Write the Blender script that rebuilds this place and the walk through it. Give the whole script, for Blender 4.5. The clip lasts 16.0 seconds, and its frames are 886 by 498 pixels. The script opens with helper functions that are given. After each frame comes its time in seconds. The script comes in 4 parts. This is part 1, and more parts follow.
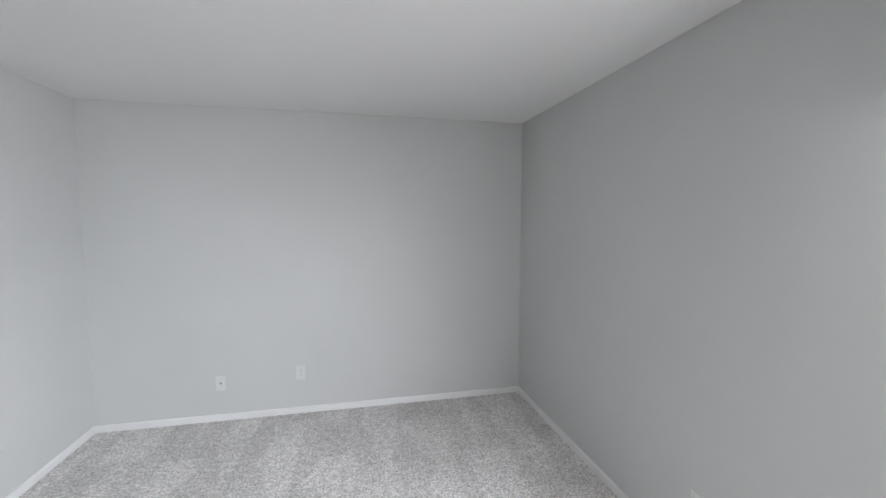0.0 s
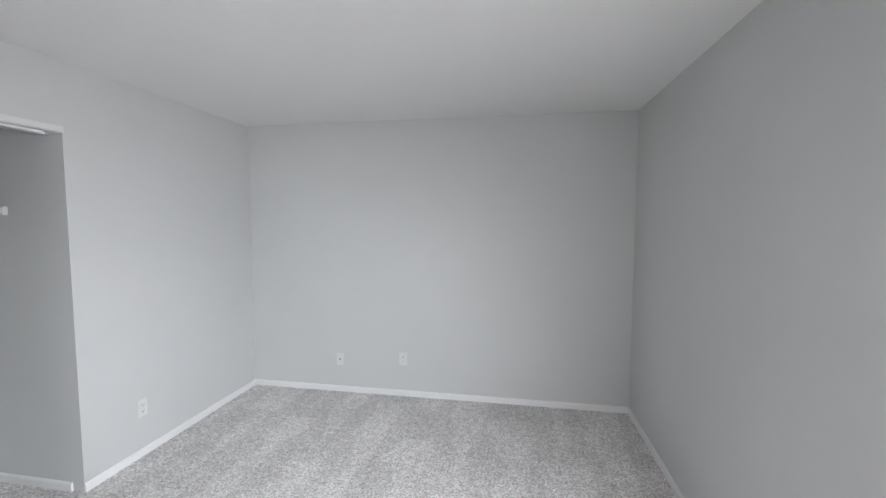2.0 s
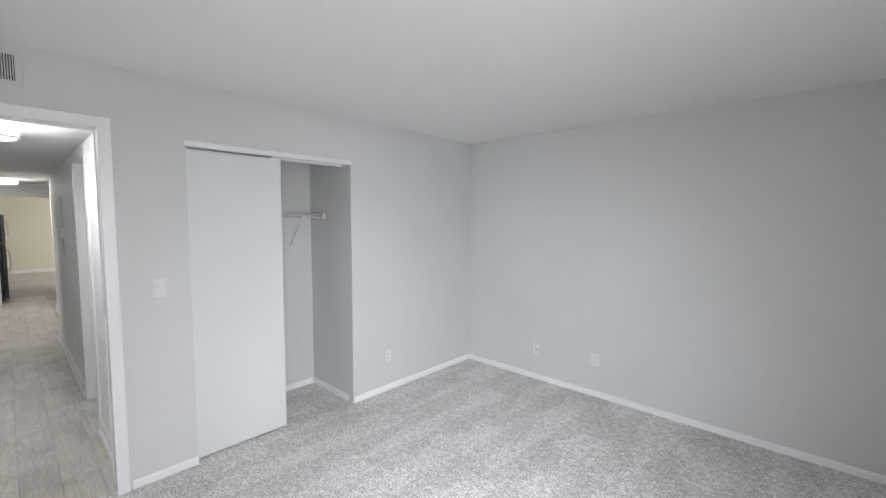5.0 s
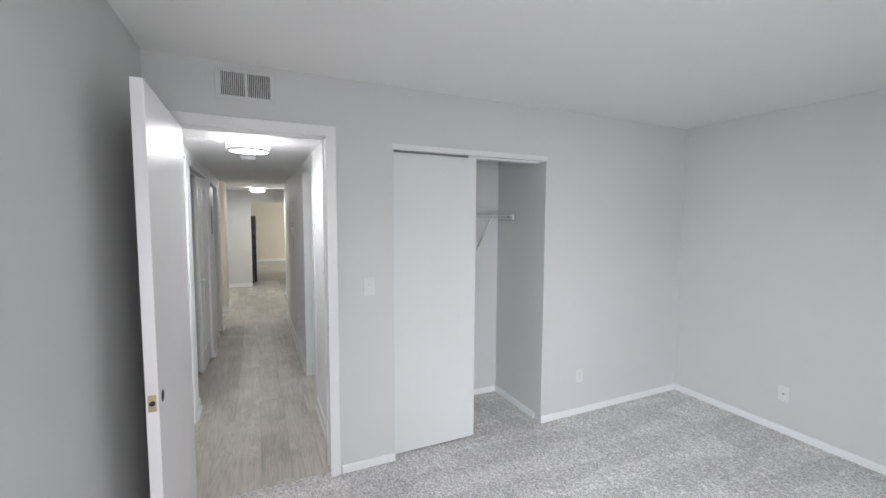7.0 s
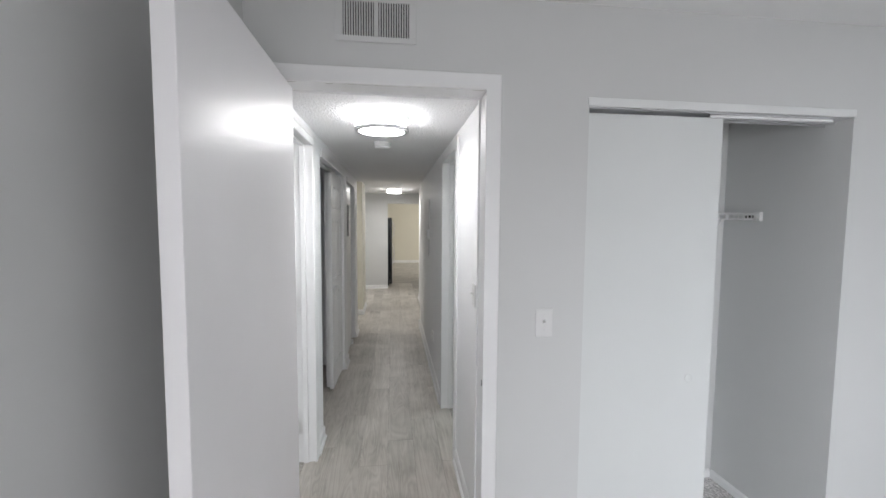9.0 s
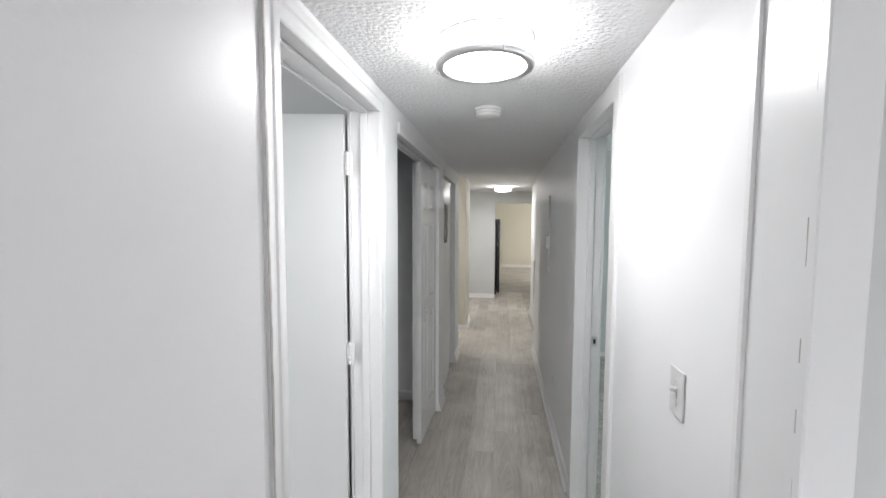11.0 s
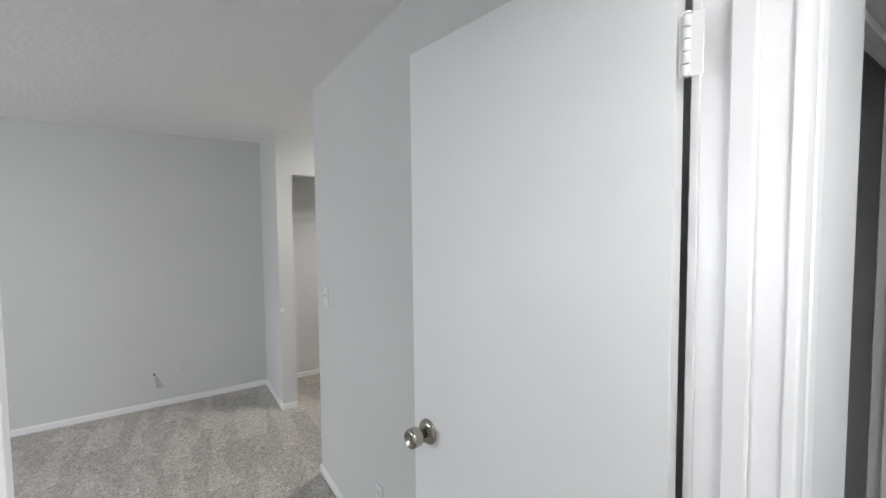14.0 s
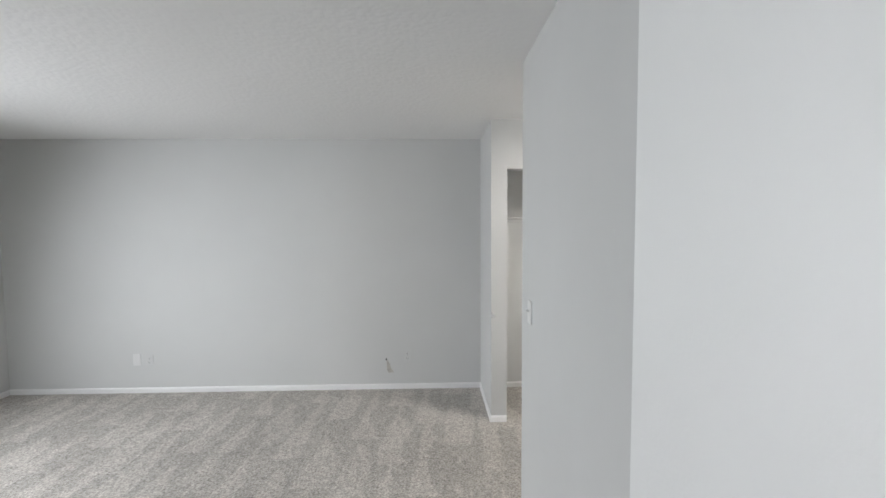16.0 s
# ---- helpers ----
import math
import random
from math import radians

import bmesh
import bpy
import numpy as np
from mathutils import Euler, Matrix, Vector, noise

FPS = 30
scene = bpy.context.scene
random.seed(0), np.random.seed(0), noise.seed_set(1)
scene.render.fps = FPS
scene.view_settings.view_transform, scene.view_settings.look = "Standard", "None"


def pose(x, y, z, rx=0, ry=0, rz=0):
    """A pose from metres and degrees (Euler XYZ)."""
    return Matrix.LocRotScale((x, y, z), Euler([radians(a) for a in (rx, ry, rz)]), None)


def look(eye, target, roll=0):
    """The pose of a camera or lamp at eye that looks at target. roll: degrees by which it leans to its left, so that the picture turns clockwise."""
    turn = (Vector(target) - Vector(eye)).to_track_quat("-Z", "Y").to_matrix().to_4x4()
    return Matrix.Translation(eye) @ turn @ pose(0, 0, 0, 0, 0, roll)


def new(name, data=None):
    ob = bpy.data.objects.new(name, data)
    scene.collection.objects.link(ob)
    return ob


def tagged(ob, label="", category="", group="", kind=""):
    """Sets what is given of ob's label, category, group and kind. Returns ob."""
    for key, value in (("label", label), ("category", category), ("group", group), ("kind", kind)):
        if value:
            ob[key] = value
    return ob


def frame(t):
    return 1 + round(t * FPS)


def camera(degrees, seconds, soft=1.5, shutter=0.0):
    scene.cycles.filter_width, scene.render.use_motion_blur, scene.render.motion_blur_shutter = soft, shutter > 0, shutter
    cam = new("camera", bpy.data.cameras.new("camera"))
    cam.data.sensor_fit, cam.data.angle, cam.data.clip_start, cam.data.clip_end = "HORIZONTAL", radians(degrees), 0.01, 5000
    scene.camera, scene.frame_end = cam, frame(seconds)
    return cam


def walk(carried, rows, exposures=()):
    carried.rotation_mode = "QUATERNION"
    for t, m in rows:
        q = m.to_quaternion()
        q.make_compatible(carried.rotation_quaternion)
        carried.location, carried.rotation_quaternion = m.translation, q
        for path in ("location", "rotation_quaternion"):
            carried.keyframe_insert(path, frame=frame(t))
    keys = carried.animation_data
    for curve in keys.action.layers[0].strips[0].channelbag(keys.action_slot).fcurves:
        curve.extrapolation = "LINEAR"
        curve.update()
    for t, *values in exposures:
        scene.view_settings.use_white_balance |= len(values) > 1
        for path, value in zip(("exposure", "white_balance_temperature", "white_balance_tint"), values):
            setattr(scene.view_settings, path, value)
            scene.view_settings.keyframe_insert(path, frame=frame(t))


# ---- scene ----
cam = camera(94.96, 16.0)
ROWS = [
    (0, 0.1853, 0.2719, 1.6016, -12.559, -4.316, -0.058),
    (0.5, 0.3100, 0.2586, 1.5934, -6.828, -4.239, -0.069),
    (1, 0.4392, 0.2582, 1.5862, -1.112, -4.162, -0.051),
    (1.5, 0.5701, 0.2704, 1.5812, 4.375, -4.078, -0.051),
    (2, 0.7155, 0.2437, 1.5781, 9.904, -4.026, -0.072),
    (2.5, 0.8427, 0.2103, 1.5766, 15.336, -4.009, -0.113),
    (3, 0.9382, 0.1977, 1.5787, 20.436, -4.046, -0.127),
    (5.3, 1.1961, 0.1013, 1.6098, 46.445, -4.253, -0.243),
    (5.5, 1.1807, 0.0928, 1.6118, 48.773, -4.263, -0.266),
    (6, 1.0831, 0.0895, 1.6156, 54.473, -4.238, -0.284),
    (6.5, 0.9397, 0.0857, 1.6166, 60.044, -4.223, -0.276),
    (7, 0.7836, 0.0917, 1.6133, 65.241, -4.257, -0.275),
    (7.5, 0.5749, 0.1177, 1.6095, 70.289, -4.194, -0.341),
    (8, 0.3402, 0.1270, 1.6026, 74.993, -4.147, -0.374),
    (8.5, 0.1040, 0.1150, 1.5991, 79.225, -3.997, -0.405),
    (9, -0.1559, 0.1263, 1.5945, 83.013, -3.958, -0.413),
    (9.2, -0.2603, 0.1331, 1.5942, 84.385, -3.955, -0.408),
    (11.3, -1.3207, 0.1124, 1.6180, 101.048, -3.948, -0.153),
    (11.5, -1.4074, 0.0987, 1.6174, 103.200, -3.946, -0.101),
    (12, -1.6080, 0.0407, 1.6122, 109.614, -3.836, 0.060),
    (12.5, -1.7776, -0.0108, 1.6027, 117.240, -3.632, 0.215),
    (13, -1.9252, -0.0533, 1.5927, 126.969, -3.382, 0.366),
    (13.5, -2.0442, -0.1133, 1.5839, 137.392, -3.184, 0.536),
    (14, -2.1391, -0.1930, 1.5830, 146.275, -3.023, 0.577),
    (14.5, -2.2341, -0.2388, 1.5843, 154.408, -2.933, 0.498),
    (15, -2.3173, -0.3389, 1.5870, 162.424, -2.943, 0.398),
    (15.5, -2.3767, -0.4852, 1.5896, 170.575, -2.982, 0.365),
    (16, -2.4217, -0.6412, 1.5912, 178.449, -3.030, 0.331),
]
walk(cam, [(t, pose(x, y, z, 90 + pitch, roll, yaw)) for t, x, y, z, yaw, pitch, roll in ROWS],
     [(0, -0.27), (7.0, -0.3), (8.0, -0.32), (9.2, -0.36), (11.3, -0.12), (12.5, -0.06), (13.2, -0.2), (14.0, -0.37), (15.0, -0.2), (16.0, -0.18)])
# ---------------------------------------------------------------- light
world = bpy.data.worlds.new("sky")
scene.world = world
world.use_nodes = True
wn = world.node_tree.nodes
sky = wn.new("ShaderNodeTexSky")
sky.sky_type = "NISHITA"
sky.sun_disc = False
sky.sun_elevation, sky.sun_rotation = radians(38), radians(200)
wn["Background"].inputs["Strength"].default_value = 0.1
world.node_tree.links.new(sky.outputs[0], wn["Background"].inputs["Color"])


def sun_lamp():
    data = bpy.data.lights.new("sun", "SUN")
    data.energy, data.angle, data.color = 1.0, radians(15), (1.0, 0.96, 0.9)
    new("sun", data).matrix_world = look((0, 0, 0), (0.3, 0.8, -0.75))


def window_light(x, y, z, width, height, target, watts, colour, spread=150):
    """Daylight entering at a window's opening."""
    data = bpy.data.lights.new("window_daylight", "AREA")
    data.shape, data.size, data.size_y = "RECTANGLE", width, height
    data.energy, data.color, data.spread = watts, colour, radians(spread)
    ob = new("window_daylight", data)
    ob.matrix_world = look((x, y, z), target)
    return ob


def lamp_light(x, y, z, radius, watts, colour):
    data = bpy.data.lights.new("lamp_glow", "AREA")
    data.shape, data.size, data.energy, data.color = "DISK", 2 * radius, watts, colour
    new("lamp_glow", data).matrix_world = pose(x, y, z)


DAY = (0.935, 0.96, 1.0)
sun_lamp()
# bedroom one and two look east; the third bedroom north; the far room north
window_light(1.60, 0.38, 1.38, 1.3, 1.35, (-1.72, 3.5, -0.5), 26, (0.87, 0.93, 1.0), 88)
window_light(1.63, 0.38, 1.38, 1.3, 1.35, (0.4, 1.1, 0.6), 46, (0.98, 0.97, 1.0), 175)
window_light(1.60, -2.2, 1.38, 1.5, 1.35, (-1.6, -3.0, 0.1), 72, (0.92, 0.955, 1.0), 150)
window_light(-4.4, 3.64, 1.4, 1.2, 1.1, (-4.0, 0.6, 1.2), 30, (0.84, 0.98, 1.0), 160)
window_light(-13.0, 3.3, 1.3, 1.8, 1.6, (-14.5, 0.4, 1.0), 80, (1.0, 0.96, 0.88), 170)
lamp_light(-2.455, 0.065, 2.074, 0.135, 7.0, (0.99, 0.985, 0.995))
# fill for the mid hall, added out of view in the side passage
lamp_light(-6.6, -1.4, 2.125, 0.14, 13.0, (1.0, 0.97, 0.94))
lamp_light(-3.9, -3.25, 2.33, 0.14, 20.0, (1.0, 0.93, 0.86))
lamp_light(-8.6, 0.15, 2.125, 0.14, 21.0, (1.0, 0.99, 0.97))

# ---------------------------------------------------------------- materials


def tree(name):
    m = bpy.data.materials.new(name)
    m.use_nodes = True
    nt = m.node_tree
    return m, nt, nt.nodes["Principled BSDF"]


def put(nt, kind, **sockets):
    n = nt.nodes.new(kind)
    for k, v in sockets.items():
        s = n.inputs[k.replace("_", " ")]
        if hasattr(v, "is_output"):
            nt.links.new(v, s)
        else:
            s.default_value = v
    return n


def coords(nt, scale=(1, 1, 1), shift=None):
    tc = nt.nodes.new("ShaderNodeTexCoord")
    mp = put(nt, "ShaderNodeMapping", Vector=tc.outputs["Object"], Scale=scale)
    if shift is not None:
        nt.links.new(shift, mp.inputs["Location"])
    return mp.outputs[0]


def ramp(nt, fac, stops):
    r = put(nt, "ShaderNodeValToRGB", Fac=fac)
    e = r.color_ramp.elements
    while len(e) < len(stops):
        e.new(0.5)
    for el, (p, c) in zip(e, stops):
        el.position, el.color = p, (*c, 1)
    return r.outputs[0]


def scaled(c, k):
    return tuple(min(1, v * k) for v in c)


def paint(name, colour, rough=0.55, vary=0.05, bump_scale=220, bump=0.06, blotch=1.2, spec=0.4):
    """Rolled or sprayed paint: broad unevenness, fine orange peel."""
    m, nt, b = tree(name)
    co = coords(nt)
    big = put(nt, "ShaderNodeTexNoise", Vector=co, Scale=blotch, Detail=5.0)
    nt.links.new(ramp(nt, big.outputs["Fac"], [(0.3, scaled(colour, 1 - vary)), (0.7, scaled(colour, 1 + vary))]), b.inputs["Base Color"])
    fine = put(nt, "ShaderNodeTexNoise", Vector=co, Scale=bump_scale, Detail=3.0)
    mid = put(nt, "ShaderNodeTexNoise", Vector=co, Scale=9.0, Detail=2.0)
    add = put(nt, "ShaderNodeMath")
    nt.links.new(fine.outputs["Fac"], add.inputs[0])
    nt.links.new(mid.outputs["Fac"], add.inputs[1])
    bp = put(nt, "ShaderNodeBump", Strength=bump, Distance=0.004, Height=add.outputs[0])
    nt.links.new(bp.outputs[0], b.inputs["Normal"])
    rr = put(nt, "ShaderNodeMapRange", Value=mid.outputs["Fac"], To_Min=rough - 0.06, To_Max=rough + 0.06)
    nt.links.new(rr.outputs[0], b.inputs["Roughness"])
    b.inputs["Specular IOR Level"].default_value = spec
    return m


def ceiling_texture(name, colour, depth, scale):
    """Sprayed knock-down ceiling."""
    m, nt, b = tree(name)
    co = coords(nt)
    b.inputs["Base Color"].default_value = (*colour, 1)
    b.inputs["Roughness"].default_value = 0.9
    b.inputs["Specular IOR Level"].default_value = 0.15
    v = put(nt, "ShaderNodeTexVoronoi", Vector=co, Scale=scale)
    n = put(nt, "ShaderNodeTexNoise", Vector=co, Scale=scale * 1.6, Detail=4.0, Roughness=0.65)
    s = put(nt, "ShaderNodeMath")
    s.operation = "SUBTRACT"
    nt.links.new(n.outputs["Fac"], s.inputs[0])
    nt.links.new(v.outputs["Distance"], s.inputs[1])
    bp = put(nt, "ShaderNodeBump", Strength=depth, Distance=0.011, Height=s.outputs[0])
    nt.links.new(bp.outputs[0], b.inputs["Normal"])
    return m


def math_node(nt, op, a, b=0.0, c=0.0):
    n = nt.nodes.new("ShaderNodeMath")
    n.operation = op
    for k, v in enumerate((a, b, c)):
        if hasattr(v, "is_output"):
            nt.links.new(v, n.inputs[k])
        else:
            n.inputs[k].default_value = v
    return n.outputs[0]


def tinted(nt, colour, tone):
    mix = nt.nodes.new("ShaderNodeMix")
    mix.data_type, mix.blend_type = "RGBA", "MULTIPLY"
    mix.inputs[0].default_value = 1.0
    nt.links.new(colour, mix.inputs[6])
    nt.links.new(tone, mix.inputs[7])
    return mix.outputs[2]


def carpet_material(name, light, dark, pitch, reach, stroke=1.0):
    """Cut-pile carpet: flecked yarn, trodden patches and the wedge-shaped strokes that a vacuum leaves in the nap."""
    m, nt, b = tree(name)
    tc = nt.nodes.new("ShaderNodeTexCoord")
    yarn = put(nt, "ShaderNodeTexNoise", Vector=tc.outputs["Object"], Scale=72.0, Detail=2.0, Roughness=0.6)
    fine = put(nt, "ShaderNodeTexNoise", Vector=tc.outputs["Object"], Scale=340.0, Detail=2.0)
    clump = put(nt, "ShaderNodeTexNoise", Vector=tc.outputs["Object"], Scale=24.0, Detail=2.0, Distortion=0.5)
    patch = put(nt, "ShaderNodeTexNoise", Vector=tc.outputs["Object"], Scale=2.2, Detail=4.0)
    warp = put(nt, "ShaderNodeTexNoise", Vector=tc.outputs["Object"], Scale=1.7, Detail=3.0)
    ragged = put(nt, "ShaderNodeTexNoise", Vector=tc.outputs["Object"], Scale=14.0, Detail=2.0)
    mid = tuple((p + q) / 2 for p, q in zip(light, dark))
    colour = ramp(nt, yarn.outputs["Fac"], [(0.36, dark), (0.49, mid), (0.63, light)])
    sep = put(nt, "ShaderNodeSeparateXYZ", Vector=tc.outputs["Object"])
    across = math_node(nt, "MULTIPLY_ADD", warp.outputs["Fac"], 0.7, math_node(nt, "DIVIDE", sep.outputs["X"], pitch))
    lane = math_node(nt, "FLOOR", across)
    hop = math_node(nt, "FRACT", math_node(nt, "MULTIPLY", lane, 0.37))
    along = math_node(nt, "FRACT", math_node(nt, "ADD", math_node(nt, "DIVIDE", sep.outputs["Y"], reach), hop))
    off = math_node(nt, "ABSOLUTE", math_node(nt, "SUBTRACT", math_node(nt, "FRACT", across), 0.5))
    half = math_node(nt, "MULTIPLY", along, 0.46)
    edge = math_node(nt, "MULTIPLY_ADD", ragged.outputs["Fac"], 0.16, math_node(nt, "SUBTRACT", half, off))
    edge = math_node(nt, "MULTIPLY_ADD", math_node(nt, "SUBTRACT", warp.outputs["Fac"], 0.5), 1.3, edge)
    k = 0.075 * stroke
    colour = tinted(nt, colour, ramp(nt, edge, [(0.04, (1 - k,) * 3), (0.13, (1 + k,) * 3)]))
    colour = tinted(nt, colour, ramp(nt, patch.outputs["Fac"], [(0.35, (0.92,) * 3), (0.65, (1.06,) * 3)]))
    colour = tinted(nt, colour, ramp(nt, clump.outputs["Fac"], [(0.34, (0.86,) * 3), (0.62, (1.10,) * 3)]))
    nt.links.new(colour, b.inputs["Base Color"])
    b.inputs["Roughness"].default_value = 1.0
    b.inputs["Specular IOR Level"].default_value = 0.05
    b.inputs["Sheen Weight"].default_value = 0.15
    bp = put(nt, "ShaderNodeBump", Strength=0.5, Distance=0.004, Height=fine.outputs["Fac"])
    nt.links.new(bp.outputs[0], b.inputs["Normal"])
    return m


def plank_material(name):
    """Grey-washed oak vinyl: each plank takes its own stretch of grain and tone."""
    m, nt, b = tree(name)
    info = nt.nodes.new("ShaderNodeObjectInfo")
    tc = nt.nodes.new("ShaderNodeTexCoord")
    off = put(nt, "ShaderNodeVectorMath")
    off.operation = "MULTIPLY"
    nt.links.new(info.outputs["Random"], off.inputs[0])
    off.inputs[1].default_value = (37, 23, 11)
    add = put(nt, "ShaderNodeVectorMath")
    nt.links.new(tc.outputs["Object"], add.inputs[0])
    nt.links.new(off.outputs[0], add.inputs[1])
    mp = put(nt, "ShaderNodeMapping", Vector=add.outputs[0], Scale=(0.8, 9.0, 1))
    cath = put(nt, "ShaderNodeTexNoise", Vector=mp.outputs[0], Scale=1.2, Detail=2.0, Distortion=1.2)
    rings = put(nt, "ShaderNodeMath")
    rings.operation = "MULTIPLY"
    nt.links.new(cath.outputs["Fac"], rings.inputs[0])
    rings.inputs[1].default_value = 9.0
    fr = put(nt, "ShaderNodeMath")
    fr.operation = "PINGPONG"
    nt.links.new(rings.outputs[0], fr.inputs[0])
    fr.inputs[1].default_value = 0.5
    mp2 = put(nt, "ShaderNodeMapping", Vector=add.outputs[0], Scale=(1.2, 34.0, 1))
    grain = put(nt, "ShaderNodeTexNoise", Vector=mp2.outputs[0], Scale=1.0, Detail=5.0, Roughness=0.7)
    blot = put(nt, "ShaderNodeTexNoise", Vector=add.outputs[0], Scale=3.5, Detail=3.0)
    mixf = put(nt, "ShaderNodeMix")
    mixf.inputs[0].default_value = 0.35
    nt.links.new(grain.outputs["Fac"], mixf.inputs[2])
    nt.links.new(fr.outputs[0], mixf.inputs[3])
    mixg = put(nt, "ShaderNodeMix")
    mixg.inputs[0].default_value = 0.4
    nt.links.new(mixf.outputs[0], mixg.inputs[2])
    nt.links.new(blot.outputs["Fac"], mixg.inputs[3])
    col = ramp(nt, mixg.outputs[0], [(0.28, (0.31, 0.284, 0.25)), (0.43, (0.45, 0.42, 0.38)), (0.60, (0.59, 0.557, 0.51))])
    tone = put(nt, "ShaderNodeMapRange", Value=info.outputs["Random"], To_Min=0.92, To_Max=1.08)
    hs = put(nt, "ShaderNodeHueSaturation", Color=col, Value=tone.outputs[0])
    nt.links.new(hs.outputs[0], b.inputs["Base Color"])
    rr = put(nt, "ShaderNodeMapRange", Value=grain.outputs["Fac"], To_Min=0.32, To_Max=0.5)
    nt.links.new(rr.outputs[0], b.inputs["Roughness"])
    bp = put(nt, "ShaderNodeBump", Strength=0.12, Distance=0.002, Height=grain.outputs["Fac"])
    nt.links.new(bp.outputs[0], b.inputs["Normal"])
    return m


def metal(name, colour, rough):
    m, nt, b = tree(name)
    co = coords(nt, (1, 1, 40))
    n = put(nt, "ShaderNodeTexNoise", Vector=co, Scale=60.0, Detail=2.0)
    rr = put(nt, "ShaderNodeMapRange", Value=n.outputs["Fac"], To_Min=rough - 0.08, To_Max=rough + 0.08)
    nt.links.new(rr.outputs[0], b.inputs["Roughness"])
    b.inputs["Base Color"].default_value = (*colour, 1)
    b.inputs["Metallic"].default_value = 1.0
    return m


def glow(name, colour, strength):
    m, nt, b = tree(name)
    b.inputs["Base Color"].default_value = (0.9, 0.9, 0.88, 1)
    b.inputs["Emission Color"].default_value = (*colour, 1)
    b.inputs["Emission Strength"].default_value = strength
    return m


def glass(name):
    m, nt, b = tree(name)
    b.inputs["Transmission Weight"].default_value = 1.0
    b.inputs["Roughness"].default_value = 0.02
    b.inputs["IOR"].default_value = 1.45
    return m


WALL = paint("grey_wall_paint", (0.60, 0.605, 0.60), 0.6, 0.025, 240, 0.05, 1.0, 0.3)
CREAM = paint("cream_wall_paint", (0.66, 0.635, 0.555), 0.6, 0.03, 240, 0.05, 1.0, 0.3)
HALLWALL = paint("pale_grey_hall_paint", (0.86, 0.86, 0.87), 0.5, 0.025, 200, 0.07, 1.3, 0.4)
TRIM = paint("white_gloss_trim_paint", (0.79, 0.79, 0.79), 0.32, 0.02, 90, 0.05, 3.0, 0.5)
DOORPAINT = paint("white_satin_door_paint", (0.735, 0.745, 0.742), 0.46, 0.025, 160, 0.06, 1.6, 0.45)
# door paint, slightly greener, with the sliding doors' weaker light darkened into the colour
DOORPAINT_DIM = paint("grey_green_door_paint_dimmed", (0.668, 0.684, 0.678), 0.5, 0.025, 160, 0.06, 1.6, 0.4)
PLATE = paint("white_plastic", (0.69, 0.69, 0.685), 0.3, 0.01, 300, 0.01, 5.0, 0.5)
PAINTED_PLATE = paint("painted_over_plastic", (0.60, 0.605, 0.60), 0.5, 0.03, 250, 0.05, 5.0, 0.4)
DARK = paint("dark_void", (0.02, 0.02, 0.02), 0.7, 0.02, 100, 0.02, 3.0, 0.3)
# door paint made lighter: the hall lamp's light on door_1 is in its colour
DOORPAINT_LIT = paint("white_door_paint_lamplit", (0.84, 0.83, 0.84), 0.38, 0.02, 140, 0.06, 1.6, 0.5)
SOIL = paint("scuffed_paint", (0.47, 0.45, 0.42), 0.7, 0.12, 120, 0.08, 30.0, 0.2)
CEIL = ceiling_texture("bedroom_ceiling_texture", (0.80, 0.80, 0.795), 0.045, 24)
HALLCEIL = ceiling_texture("hall_ceiling_texture", (0.91, 0.91, 0.915), 0.6, 62)
CEIL2 = ceiling_texture("patched_ceiling_texture", (0.80, 0.80, 0.795), 0.16, 34)
CARPET = carpet_material("grey_beige_carpet", (0.775, 0.754, 0.742), (0.42, 0.406, 0.397), 0.34, 1.5, 0.8)
CARPET2 = carpet_material("beige_carpet", (0.55, 0.522, 0.482), (0.32, 0.300, 0.273), 0.24, 0.9, 1.15)
PLANK = plank_material("grey_oak_vinyl")
NICKEL = metal("satin_nickel", (0.46, 0.44, 0.39), 0.2)
CHROME = metal("brushed_steel", (0.80, 0.80, 0.81), 0.32)
BRASS = metal("aged_brass", (0.55, 0.46, 0.28), 0.4)
RAILMETAL = metal("grey_painted_rail", (0.32, 0.32, 0.33), 0.45)
BLACK = paint("black_appliance_enamel", (0.015, 0.015, 0.017), 0.25, 0.05, 200, 0.03, 4.0, 0.5)
SHADE = glow("lit_frosted_acrylic", (0.99, 0.985, 0.995), 26.0)
SHADE_FAR = glow("lit_frosted_acrylic_far", (1.0, 0.985, 0.965), 26.0)
GLASS = glass("window_glass")
EARTH = paint("bare_ground", (0.12, 0.13, 0.08), 0.95, 0.2, 20, 0.2, 0.4, 0.1)

UNDERLAY = paint("plank_underlay", (0.16, 0.14, 0.12), 0.8, 0.1, 100, 0.05, 4.0, 0.2)

# ---------------------------------------------------------------- mesh helpers


def box(bm, x0, x1, y0, y1, z0, z1, m=None):
    vs = [bm.verts.new((x, y, z)) for z in (z0, z1) for y in (y0, y1) for x in (x0, x1)]
    for f in ((0, 2, 3, 1), (4, 5, 7, 6), (0, 1, 5, 4), (2, 6, 7, 3), (0, 4, 6, 2), (1, 3, 7, 5)):
        bm.faces.new([vs[i] for i in f])
    if m is not None:
        for v in vs:
            v.co = m @ v.co
    return vs


